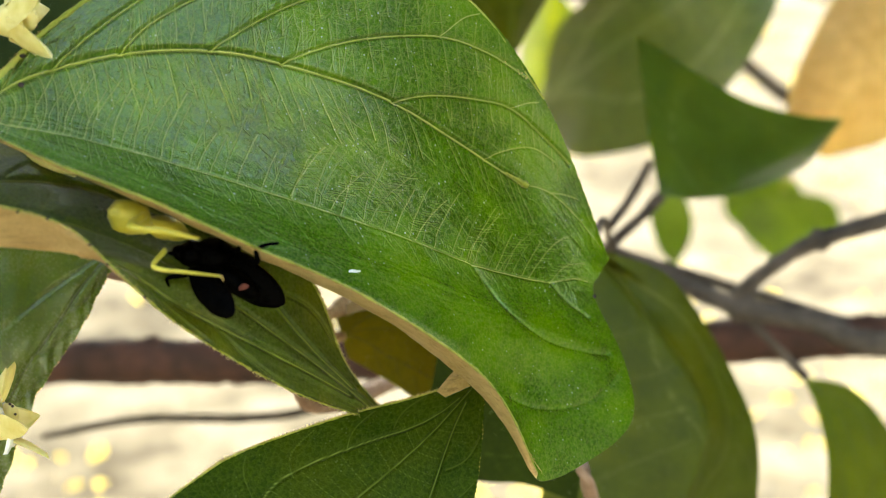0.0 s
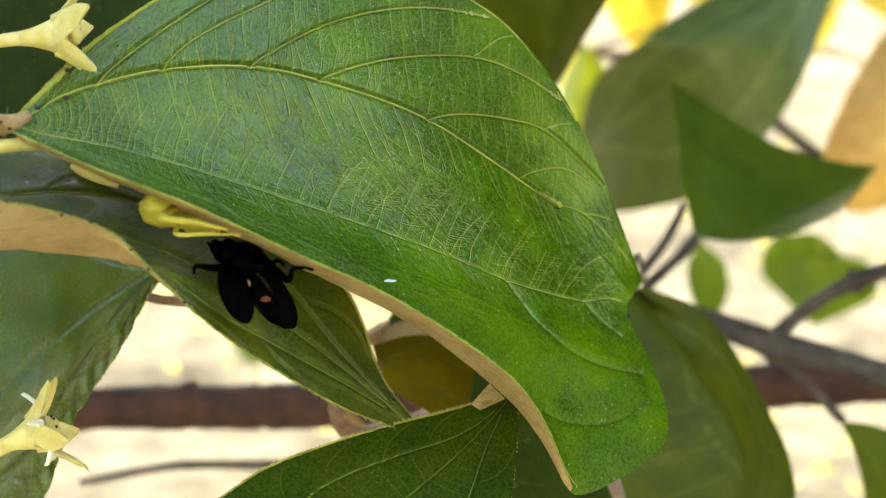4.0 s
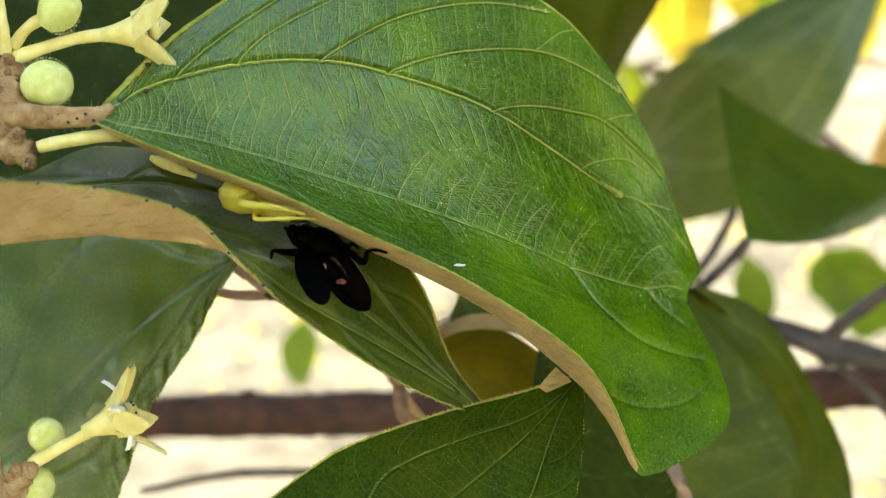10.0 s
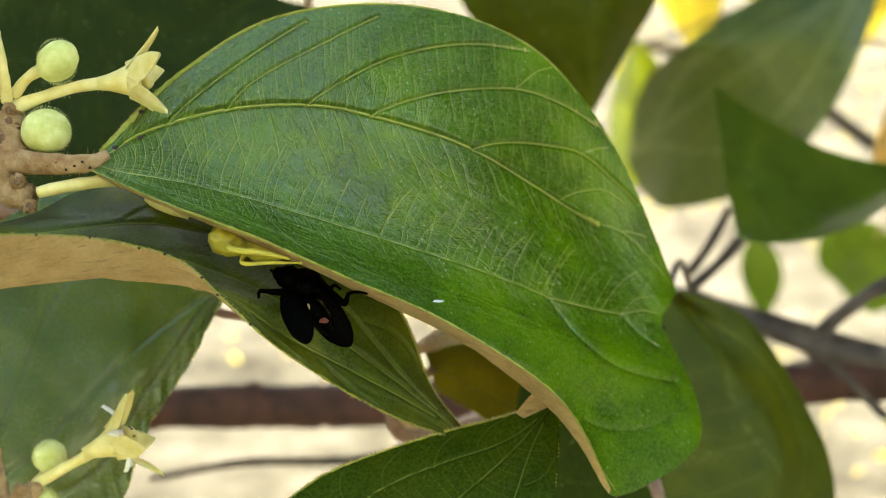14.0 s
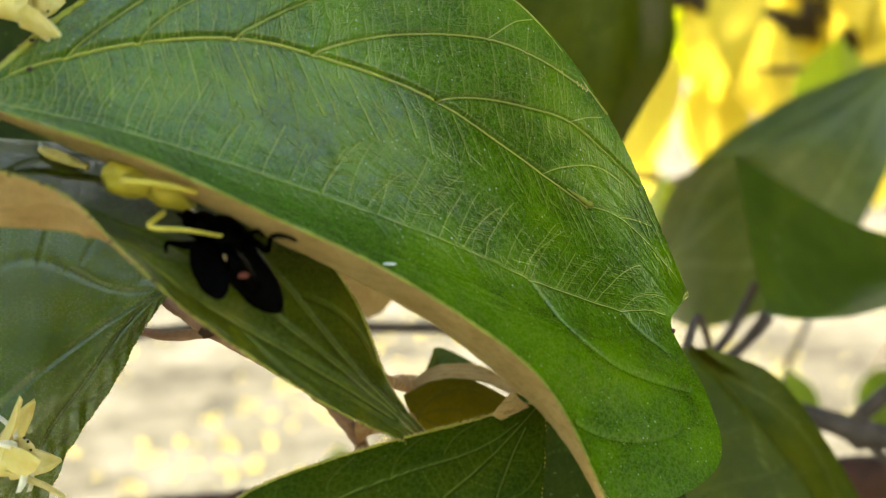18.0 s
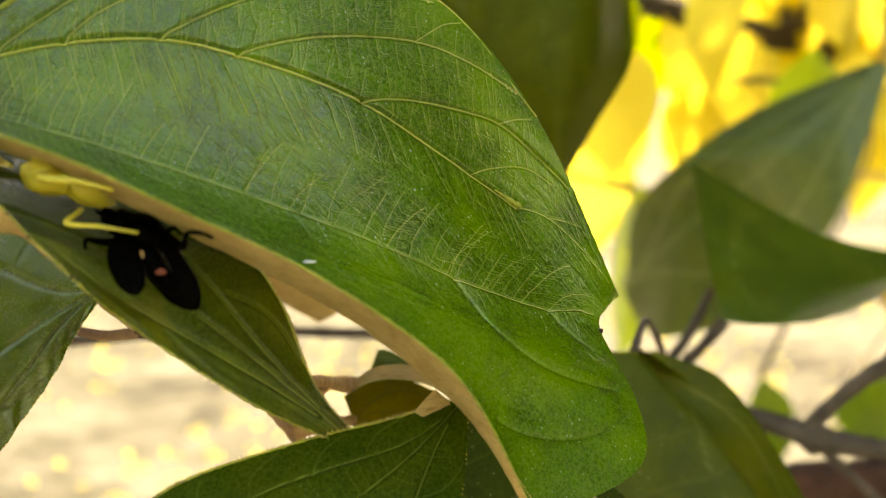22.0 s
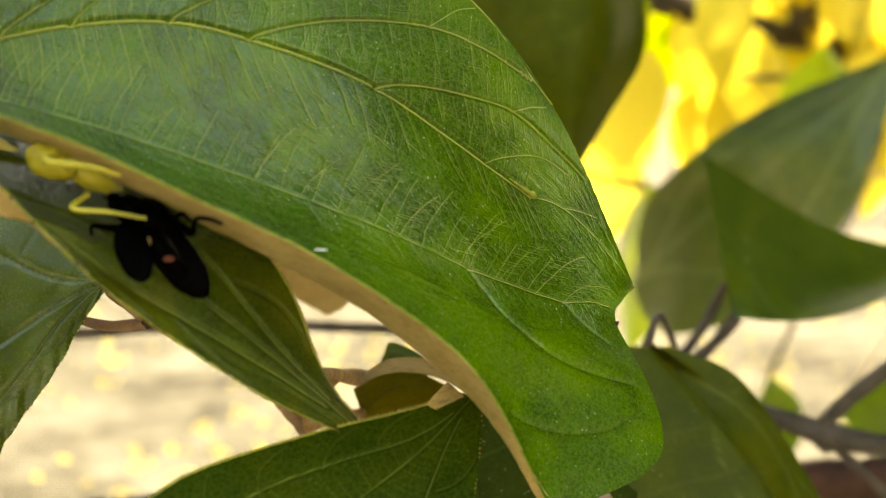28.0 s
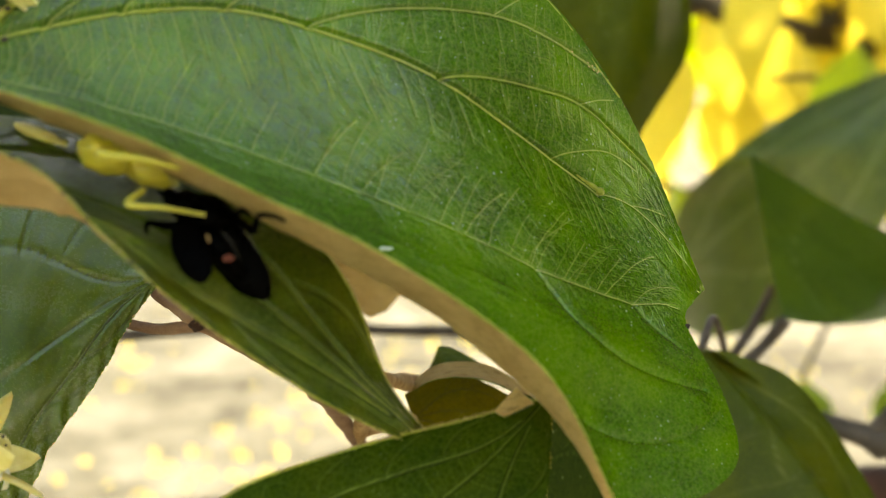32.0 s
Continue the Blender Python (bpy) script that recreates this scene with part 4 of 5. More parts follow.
def ladder(u0, u1, count, v0, v1, lean, seed, strength=0.3, fray=0.35):
    """Fine crooked cross veins that leave one nerve for the next, in three strengths."""
    rng = random.Random(seed)
    groups = [[], [], []]
    for k in range(count):
        u = u0 + (u1 - u0) * (k + rng.uniform(-0.35, 0.35)) / count
        e = rng.uniform(1 - fray, 1.05)
        slant = float(np.interp(u, (0.1, 0.3, 0.5, 0.7, 0.85), lean)) if isinstance(lean, tuple) else lean
        row = [(u, v0)]
        for t in (0.2, 0.4, 0.6, 0.8, 1.0):
            row.append((u + slant * e * t + rng.gauss(0, 0.0011) * t, v0 + (v1 - v0) * e * t))
        groups[k % 3].append(row)
        if rng.random() < 0.6:
            a = row[rng.choice((3, 4))]
            groups[2].append([a, (a[0] + rng.choice((-1, 1)) * 0.010, a[1] + (v1 - v0) * 0.10), (a[0] + rng.choice((-1, 1)) * 0.015, a[1] + (v1 - v0) * 0.2)])
    return [(g, strength * k) for g, k in zip(groups, (1.0, 0.7, 0.45)) if g]


def mesh_veins(u0, u1, v0, v1, count, seed):
    """A web of very fine veins: short crooked links."""
    rng = random.Random(seed)
    rows = []
    for _ in range(count):
        u, v = rng.uniform(u0, u1), rng.uniform(v0, v1)
        a, b = rng.uniform(-0.012, 0.012), rng.uniform(-0.013, 0.013)
        rows.append([(u, v), (u + a * 0.5 + rng.uniform(-0.003, 0.003), v + b * 0.5), (u + a, v + b)])
    return rows


def fringe(name, line, normal, count, length, mat, parent, seed, spread=0.6):
    """Fine felt hairs standing out along a leaf margin; each a thin three-sided spike."""
    rng = random.Random(seed)
    c = spline(line, count + 1)
    co, faces = [], []
    for i in range(count):
        for _ in range(3):
            p = Vector(c[i]) + (Vector(c[i + 1]) - Vector(c[i])) * rng.random()
            t = (Vector(c[i + 1]) - Vector(c[i])).normalized()
            d = (Vector(normal) + Vector((rng.gauss(0, spread), rng.gauss(0, spread), rng.gauss(0, spread)))).normalized()
            s = t.cross(d).normalized() * 0.003
            k = len(co)
            tip = p + d * length * rng.uniform(0.4, 1.3) + t * rng.uniform(-0.012, 0.012)
            co += [tuple(V(p + t * 0.0028)), tuple(V(p - t * 0.0028 + s)), tuple(V(p - t * 0.0028 - s)), tuple(V(tip))]
            faces += [(k, k + 1, k + 3), (k + 1, k + 2, k + 3), (k + 2, k, k + 3)]
    me = bpy.data.meshes.new(name)
    me.from_pydata(co, [], faces)
    me.materials.append(mat)
    ob = new(name, me)
    ob.parent = parent
    ob.matrix_parent_inverse = parent.matrix_world.inverted()
    return tagged(ob, kind="stuff")


def rim(line, parent, seed):
    """The pale thickened margin of a leaf."""
    return part("margin", tube(line, [0.006, 0.007, 0.007, 0.005], 8, 200, 0.4, seed), RIM, parent, "pale felted leaf margin")


def scale_patch(center, size, normal, seed):
    return blob(center, (size[0], size[1], 0.008), aim(normal), 12, 6, 0.5, seed)


def front_leaf():
    thing = root("leaf", V(MAIN_B[0]), "large glossy green leaf with buff felted underside and a bitten notch", "leaf", "leaves of the shrub")
    s = 1 / 6
    veins = [[(0, 0.09), (0.03, 0.10), (0.08, 0.145), (0.165, 0.165), (0.284, s), (0.43, s), (0.57, s), (0.71, s), (0.80, 0.172), (0.86, s)]]
    lower = [[(0, 0.42), (0.086, 0.367), (0.16, 0.362), (0.25, 0.352), (0.4, 0.345), (0.6, 0.337), (0.73, 0.329), (0.86, 0.327), (0.985, 0.275)]]
    side = [[(0.043, 0.12), (0.08, 0.075), (0.10, 0.01)], [(0.165, 0.165), (0.22, 0.125), (0.30, 0.075), (0.37, 0.02)], [(0.284, s), (0.332, 0.124), (0.406, 0.075), (0.46, 0.02)],
            [(0.428, s), (0.497, 0.127), (0.553, 0.068), (0.60, 0.032), (0.66, 0.006)], [(0.569, s), (0.608, 0.138), (0.657, 0.095), (0.70, 0.056), (0.752, 0.03), (0.80, 0.008)],
            [(0.71, s), (0.745, 0.13), (0.78, 0.095), (0.81, 0.066), (0.86, 0.045), (0.90, 0.012)]]
    thin = [[(0.697, 0.056), (0.692, 0.023), (0.70, 0.004)], [(0.811, 0.066), (0.819, 0.038), (0.83, 0.014)], [(0.809, 0.175), (0.829, 0.135), (0.855, 0.085), (0.885, 0.055)],
            [(0.86, s), (0.90, 0.12), (0.947, 0.077), (0.985, 0.03)], [(0.899, 0.12), (0.915, 0.08), (0.93, 0.04)]]
    creases = [[(0.69, 0.331), (0.75, 0.44), (0.84, 0.505), (0.92, 0.505), (0.97, 0.488)], [(0.845, 0.715), (0.89, 0.695), (0.934, 0.643), (0.967, 0.569), (0.992, 0.51)],
               [(0.86, 0.327), (0.91, 0.37), (0.955, 0.40)]]
    under = [[(u, 0.35), (u + 0.035, 0.42), (u + 0.075, 0.50), (u + 0.12, 0.56)] for u in (0.20, 0.29, 0.38, 0.47, 0.56, 0.63)]
    fine = [(lower, 0.62), (lower, 0.4), (thin, 0.6), (under, 0.16)]
    flat = sheet([MAIN_U, MAIN_A, MAIN_B, MAIN_L, MAIN_L2, MAIN_C, MAIN_M], 260, 240)[0] @ np.array(((1, 0), (0, 0.21), (0, 0.98)))

    def along(line, a, b, count, off=0.0):
        line = spline(line, 200)
        pick = random.Random(count)
        return [(float(p[0]), float(p[1]) + off) for p in (line[min(199, int(199 * (a + (b - a) * (k + pick.uniform(-0.3, 0.3)) / count)))] for k in range(1, count))]
    fine += traced(flat, along(veins[0], 0.1, 1, 56, 0.004), lambda u: (0.18 + 0.2 * u, -1), 0.48, 1, 0.42, 0.0, 0.3)
    fine += traced(flat, along(lower[0], 0.1, 0.82, 44, -0.004), lambda u: (0.42 + 0.25 * u, 1), 0.40, 2, 0.42, 0.0, 0.3)
    fine += traced(flat, along(veins[0], 0.15, 1, 50, -0.004), (0.15, 1), 0.24, 3, 0.3)
    for k, ln in enumerate(side[2:]):
        fine += traced(flat, along(ln, 0.08, 0.95, 22), (0.1, -1), 0.26, 10 + k, 0.38) + traced(flat, along(ln, 0.08, 0.95, 22), (-0.05, 1), 0.22, 20 + k, 0.3)
    bold = traced(flat, [(u, 0.345 - 0.02 * u) for u in (0.41, 0.47, 0.53, 0.60, 0.677, 0.735, 0.80, 0.86)], (0.9, 1), 0.52, 7, 0.5, -0.22, 0.0)
    fine += bold
    for k, ln in enumerate([row for rows, _ in bold for row in rows]):
        fine += traced(flat, along(ln, 0.1, 0.95, 8), (1, -0.1), 0.10, 40 + k, 0.16, 0, 0.2) + traced(flat, along(ln, 0.1, 0.95, 8), (-1, 0.2), 0.09, 50 + k, 0.14, 0, 0.2)
    fine += traced(flat, along(lower[0], 0.1, 0.95, 40, 0.004), (0.6, -1), 0.22, 4, 0.14)
    fine += [(mesh_veins(0.05, 0.97, 0.01, 0.36, 1200, 5), 0.12)]
    blade("blade", [MAIN_U, MAIN_A, MAIN_B, MAIN_L, MAIN_L2, MAIN_C, MAIN_M], 1300, 620, [GREEN, BUFF], thing, veins=veins, side=side, fine=fine, width=0.0014, swidth=0.0011, fwidth=0.00075,
          folds=creases, quilt=0.0045, strong=0.62, relief=0.024, rough=0.007, teeth=0.010, coarse=6, rows=(3.4, 4.4, 1.3, 0.8, 0.6, 0.5), tip=[(0, 0), (0.5, 0), (0.6, 0.03), (0.72, 0.10), (0.8, 0.08), (0.88, 0), (1, 0)])
    fringe("margin_hairs", MAIN_C[3:], (0, -0.4, -1), 200, 0.02, BUFF, thing, 3)
    fringe("margin_hairs", MAIN_U[:5], (0, 0.2, 1), 260, 0.022, BUFF, thing, 4)
    fringe("margin_hairs", spline(MAIN_U, 40)[:6], (-0.3, -0.2, 1), 120, 0.035, BUFF, thing, 5)
    part("margin", tube(MAIN_U[:6], [0.028, 0.017, 0.011, 0.009, 0.008, 0.007], 8, 160, 0.2, 1), RIM, thing, "pale felted leaf margin")
    rim(MAIN_M, thing, 2)
    for k, p in enumerate(SPOTS_D):
        part("speck", scale_patch(p, (0.022, 0.016), (0, -0.8, 0.5), k), SPECK, thing, "dark brown speck")
    part("scar", scale_patch(SPOT_W[0], (0.038, 0.013), (0, -0.5, 0.8), 6), WHITE, thing, "small white scar")
    at, way = Vector(SCAR[0]) + Vector((0, -0.02, 0.012)), Vector((0.66, 0.55, -0.51))
    part("scar", tube([tuple(at + way * k) for k in (-0.22, -0.1, 0.0, 0.05, 0.07)], [0.005, 0.012, 0.020, 0.026, 0.006], 8, 24, 0.25, 5), RIM, thing, "pale dry scar at the end of a vein")
    part("scar", blob(MAIN_B[-1], (0.022, 0.02, 0.018), bumps=0.5, seed=3), SPECK, thing, "reddish brown scar in the notch")
    rod("stalk", PETIOLE, [0.1, 0.085, 0.072, 0.036], STEM, "", parent=thing)
    fringe("felt_hairs", PETIOLE[:4], (0, 0, 0.01), 200, 0.098, BUFF, thing, 12)
    for k in range(9):
        q = spline(PETIOLE, 40)[6 + 3 * k]
        part("speck", blob((q[0], q[1] - 0.07, q[2] + 0.03 * math.sin(k * 2.1)), (0.012, 0.01, 0.01), bumps=0.4, seed=k, seg=8, rings=6), SPECK, thing)
    return thing


front_leaf()


def other_leaf(curves, label, mats, nu=90, nv=50, stalk=None, radius=0.06, wood=STEM, hair=None, dense=True, mid=0.5, **kw):
    thing = root("leaf", V(curves[len(curves) // 2][0]), label, "leaf", "leaves of the shrub")
    lo, hi = mid * 0.45, mid + (1 - mid) * 0.55
    veins = [[(0, mid), (0.5, mid), (1, mid)], [(0, mid), (0.3, lo), (0.6, lo), (0.92, mid * 0.8)], [(0, mid), (0.3, hi), (0.6, hi), (0.92, mid + (1 - mid) * 0.2)]]
    side = fan((0.25, 0.4, 0.55, 0.7), lo, 0.14, 0.02) + fan((0.25, 0.4, 0.55, 0.7), hi, 0.14, 0.98)
    fine = ladder(0.1, 0.9, 24, mid, lo, 0.03, 4, 0.4) + ladder(0.1, 0.9, 24, mid, hi, 0.03, 5, 0.4) if dense else ()
    if dense and nu > 120:
        fine = fine + [(mesh_veins(0.05, 0.95, 0.05, 0.95, 300, 9), 0.25)]
    kw = {"width": 0.0045, "swidth": 0.003, "fwidth": 0.0018, "relief": 0.005, "coarse": 2 if nu > 150 else 1, **kw}
    blade("blade", curves, nu, nv, mats, thing, veins=veins, side=side, fine=fine, **kw)
    if stalk:
        rod("stalk", stalk, [radius, radius * 0.8, radius], wood, "", parent=thing, n=16)
    if hair:
        for k, (ln, nrm) in enumerate(hair):
            rim(ln, thing, k)
            fringe("margin_hairs", ln, nrm, 420, 0.027, HAIR, thing, 20 + k)
    return thing


STEM_AT = (-24.5, 14.5, -12)
second = other_leaf([SEC_U, SEC_D, SEC_B, SEC_C, SEC_M], "green leaf with curled buff rim carrying a spider and fly", [GREEN_NET, BUFF], 300, 170,
           [SEC_B[0], (-5, -0.9, -1.9), (-9, 4.9, -2.2)], 0.09, width=0.0018, swidth=0.0013, fwidth=0.0009, strong=0.4, relief=0.014, rough=0.010, teeth=0.020, hair=[(SEC_M, (0, -0.5, -0.3)), (SEC_U[5:], (0.7, 0, 0.5))], mid=0.42)
for k in range(7):
    q = spline(SEC_M, 120)[12 + 9 * k + (k * 7) % 5]
    part("speck", blob((q[0], q[1] - 0.012, q[2] + 0.008 * math.sin(k * 2.3)), (0.011, 0.009, 0.010), bumps=0.4, seed=k, seg=8, rings=6), SPECK, second)
other_leaf([LOW_U, LOW_B, LOW_D, LOW_R], "veined green leaf, darkened in colour for shade, with fuzzy pale rim", [GREEN_SHADED, BUFF], 300, 170,
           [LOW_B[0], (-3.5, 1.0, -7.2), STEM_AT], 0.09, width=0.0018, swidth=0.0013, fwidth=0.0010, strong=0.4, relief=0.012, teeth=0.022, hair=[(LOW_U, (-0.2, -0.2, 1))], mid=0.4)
other_leaf([CURL_U, CURL_D], "curled tip showing pale buff felt", [BUFF, GREEN_NET], 40, 20, dense=False)
other_leaf([LEFT_U, LEFT_B, LEFT_R], "broad glossy green leaf hanging behind the small flower", [GREEN_WAX, BUFF], 200, 110,
           [LEFT_B[0], (-9, 4, -5.6), STEM_AT], 0.1, teeth=0.020, rough=0.014, relief=0.010, dense=False, width=0.0022, swidth=0.0016, ripple=0.016)
other_leaf([BACK1_L, BACK1_B, BACK1_R], "broad dull green leaf set behind a folded one", [BACKLEAF, BUFF], stalk=[BACK1_B[-1], (13, 31, 8), (9, 45, 60)], radius=0.1)
other_leaf([BACK2_A, BACK2_B, BACK2_C, BACK2_D, BACK2_E], "folded green leaf on a forked twig", [BACKLEAF, BUFF], stalk=FORK_A[::-1], radius=0.1, wood=BARK_GREY, mid=0.3)
other_leaf([TOP_L, TOP_B, TOP_R], "dark green leaf hanging tip down", [OLIVE_SHADE, BUFF], stalk=[TOP_B[0], (2.5, 15, 8), (-5, 28, 60)], radius=0.08)
other_leaf([RIGHT_A, RIGHT_B, [(x + 0.05, y + 0.4, z) for x, y, z in RIGHT_B], RIGHT_C, RIGHT_D], "drooping olive green leaf creased along its length", [OLIVE_DARK, BUFF], 160, 90,
           [RIGHT_B[0], (3.2, 8, -4.4), FORK_C[0]], 0.05, BARK_GREY)
other_leaf([OLIVE_U, OLIVE_B, OLIVE_D], "small olive leaf with a turned buff rim", [OLIVE_WARM, BUFF_BROWN], stalk=[OLIVE_B[0], TWIG_PINK[5], TWIG_PINK[6]])
other_leaf([BEIGE_U, BEIGE_D], "small curled leaf showing its buff underside", [BUFF_BROWN, OLIVE], stalk=[BEIGE_U[0], (-0.2, 2.8, -4.0), TWIG_PINK[5]], dense=False)
other_leaf([DARK_U, DARK_D], "small dark green leaf in shade", [OLIVE_DARK, OLIVE], stalk=[DARK_U[0], (-0.1, 3.2, -4.1), TWIG_PINK[5]], dense=False)
other_leaf([HANG_L, HANG_R], "hanging leaf showing its warm buff underside", [BUFF_BROWN, OLIVE], stalk=[HANG_L[0], (-2, 10, 4), (-8, 29, 60)], dense=False)
other_leaf([SHADE_U, SHADE_D], "green leaf with deep shade put into its colour", [DEEP_SHADE, BUFF], stalk=PALE_STEM + [(3.5, 9, -9)], wood=BARK_PINK, radius=0.08)
other_leaf([FAR_U, FAR_B, FAR_D], "green leaf behind the flower cluster, coloured dark for shade", [DEEP_SHADE, BUFF], stalk=[FAR_B[0], (-12, 7, -5), (-24.5, 14, -6)], radius=0.1)
other_leaf([CORNER_L, CORNER_B, CORNER_R], "green leaf drooping from the forked twig", [OLIVE, BUFF], stalk=FORK_E[::-1], wood=BARK_GREY, radius=0.08)
other_leaf([SPRIG_L, SPRIG_R], "small light green leaf standing on the branch", [LIME, SAGE], stalk=[SPRIG_L[0], tuple((Vector(SPRIG_L[0]) + Vector(BRANCH[2])) / 2), BRANCH[2]], dense=False)
other_leaf([ROUND_L, ROUND_R], "small rounded yellow-green leaf", [LIME, SAGE], stalk=[ROUND_L[0], (16, 50, -4), YS2[3]], wood=BARK_GREY, radius=0.1, dense=False)


# ---- yellow shrub beyond ----
def yellow_shrub():
    thing = root("yellow_shrub", Vector((0.95, 0.95, 0.0)), "sunlit shrub with yellow autumn leaves", "shrub")
    stems = [[(95, 95, -121), (80, 100, -60)] + YS1, YS2, YS3, [YS1[-1]] + YS4]
    wood = []
    for k, s in enumerate(stems):
        wood.append(rod("stem", s, [0.8, 0.5, 0.28, 0.18, 0.1] if k else [1.6, 1.2, 0.6, 0.25, 0.18, 0.14, 0.1], BARK_GREY, "", parent=thing, n=50, seed=k))
    grid = [[(0, 0, 0), (0.25, 0.28, 0.06), (0.6, 0.3, 0.02), (1, 0, -0.15)], [(0, 0, 0), (0.3, 0, -0.02), (0.65, 0, -0.05), (1, 0, -0.15)],
            [(0, 0, 0), (0.25, -0.28, 0.06), (0.6, -0.3, 0.02), (1, 0, -0.15)]]
    g, nor = sheet(grid, 12, 9)
    meshes = []
    for mats in (YELLOW, LIME):
        idx = np.arange(108).reshape(9, 12)
        q = np.stack([idx[:-1, :-1], idx[:-1, 1:], idx[1:, 1:], idx[1:, :-1]], -1).reshape(-1, 4)
        me = bpy.data.meshes.new("leaf")
        me.from_pydata(g.reshape(-1, 3).tolist(), [], q.tolist())
        me.materials.append(mats)
        me.polygons.foreach_set("use_smooth", np.ones(len(q), bool))
        meshes.append(me)
    rng = random.Random(21)
    # arching outer twigs, thick with hanging leaves
    for k in range(9):
        a = Vector(YS1[1 + k % 3])
        end = Vector((rng.uniform(2, 44), rng.uniform(62, 118), 0))
        end.z = rng.uniform(-0.02, 0.14) * (end.y + 11)
        mid = a.lerp(end, 0.5) + Vector((0, 0, rng.uniform(2, 6)))
        wood.append(rod("stem", [tuple(a), tuple(mid), tuple(end)], [0.3, 0.2, 0.12], BARK_GREY, "", parent=thing, n=24, seed=30 + k))
        stems.append([tuple(a), tuple(mid), tuple(end)])
    made = 0
    while made < 190:
        k = rng.randrange(len(stems))
        s = spline(stems[k][2:] if k == 0 else stems[k], 40)
        c = Vector(s[rng.randrange(40)]) + Vector((rng.gauss(0, 3), rng.gauss(0, 4), rng.gauss(0, 2.5)))
        slope = (c.z + 1.5) / (c.y + 10)
        if slope < (-0.07 if c.x > 16 else -0.10) or c.y < 46:
            continue
        ob = new("leaf", meshes[rng.choice((0, 0, 0, 0, 0, 0, 0, 1))])
        size = rng.uniform(0.045, 0.07)
        ob.parent = wood[k]
        ob.matrix_world = Matrix.LocRotScale(V(c), Euler((rng.uniform(-1, 1), rng.uniform(0.9, 2.1), rng.uniform(0, 6.3))), (size, size, size))
        made += 1


yellow_shrub()
other_leaf([TAN_L, TAN_B, TAN_R], "broad tan leaf showing its felted underside", [BUFF, YELLOW], stalk=[TAN_B[0], (20, 38, 4), YS3[1]], wood=BARK_GREY)
other_leaf([LIME_L, LIME_R], "light yellow-green rounded leaf", [LIME, SAGE], stalk=[LIME_L[0], (16, 40, -6), YS2[3]], dense=False)
other_leaf([LIME2_L, LIME2_R], "light yellow-green leaf behind the fork", [LIME, SAGE], stalk=[LIME2_L[0], (16, 42, -6), YS2[3]], dense=False)


# ---- flowering shoots ----
def sepal(base, axis, out, length, width, curl, mat, parent, name="sepal", seed=1):
    """A thick pointed lobe that leaves base along axis and bends towards out."""
    a, o = Vector(axis).normalized(), Vector(out).normalized()
    s = a.cross(o).normalized()
    rows = []
    for side in (-1, -0.5, 0, 0.5, 1):
        row = []
        for t in (0, 0.25, 0.5, 0.75, 1.0):
            w = width * (1 - t) ** 0.7 * (0.8 + 0.5 * t) if t < 1 else 0
            p = Vector(base) + a * (length * t * math.cos(curl * t)) + o * (length * t * math.sin(curl * t)) + s * (side * w) - o * (abs(side) ** 2 * w * 0.25)
            row.append(tuple(p))
        rows.append(row)
    return blade(name, rows, 16, 11, [mat, mat], parent, facing=tuple(o), relief=0, rough=0.003, thick=0.028)


def flower(line, label, white, spin, size=1.0):
    c, tip = Vector(line[0]), Vector(line[1])
    axis = (tip - c).normalized()
    thing = root("flower", V(c), label, "flower", "flowers of the shrub")
    r = 0.115 * size
    cup = bmesh.new()
    turn = aim(axis).to_3x3()
    rings = []
    for z, k in ((-0.20, 0.42), (-0.12, 0.55), (-0.04, 0.78), (0.03, 1.02), (0.07, 1.12), (0.07, 0.95), (0.05, 0.2)):
        rings.append([cup.verts.new(V(c + turn @ Vector((math.cos(a) * r * k, math.sin(a) * r * k, z * size)))) for a in (math.tau * j / 16 for j in range(16))])
    for p, q in zip(rings[:-1], rings[1:]):
        for j in range(16):
            cup.faces.new((p[j], p[(j + 1) % 16], q[(j + 1) % 16], q[j]))
    cup.faces.new(rings[0][::-1])
    cup.faces.new(rings[-1])
    part("calyx", cup, PALE, thing)
    for k in range(5):
        a = math.tau * k / 5 + spin
        o = turn @ Vector((math.cos(a), math.sin(a), 0))
        base = c + axis * (0.02 * size) + o * (r * 0.92)
        sepal(base, (axis + o * 0.85), o, 0.36 * size, 0.15 * size, 0.15, PALE, thing)
        if white:
            a += math.tau / 10
            o = turn @ Vector((math.cos(a), math.sin(a), 0))
            sepal(c + axis * (0.12 * size) + o * (r * 0.85), o + axis * 0.15, axis * -1 + o, 0.16 * size, 0.05 * size, 0.9, WHITE, thing, "petal")
    part("disc", blob(c + axis * (0.17 * size), (r * 0.7, r * 0.7, 0.05 * size), aim(axis), bumps=0.15), PALE, thing)
    rng = random.Random(int(spin * 10))
    for k in range(4):
        p = c + axis * (0.22 * size) + turn @ Vector((rng.uniform(-0.1, 0.1), rng.uniform(-0.1, 0.1), 0)) + Vector((0, -0.08, 0))
        part("speck", blob(p, (0.012, 0.01, 0.01), bumps=0.4, seed=k, seg=8, rings=6), SPECK, thing)
    return thing


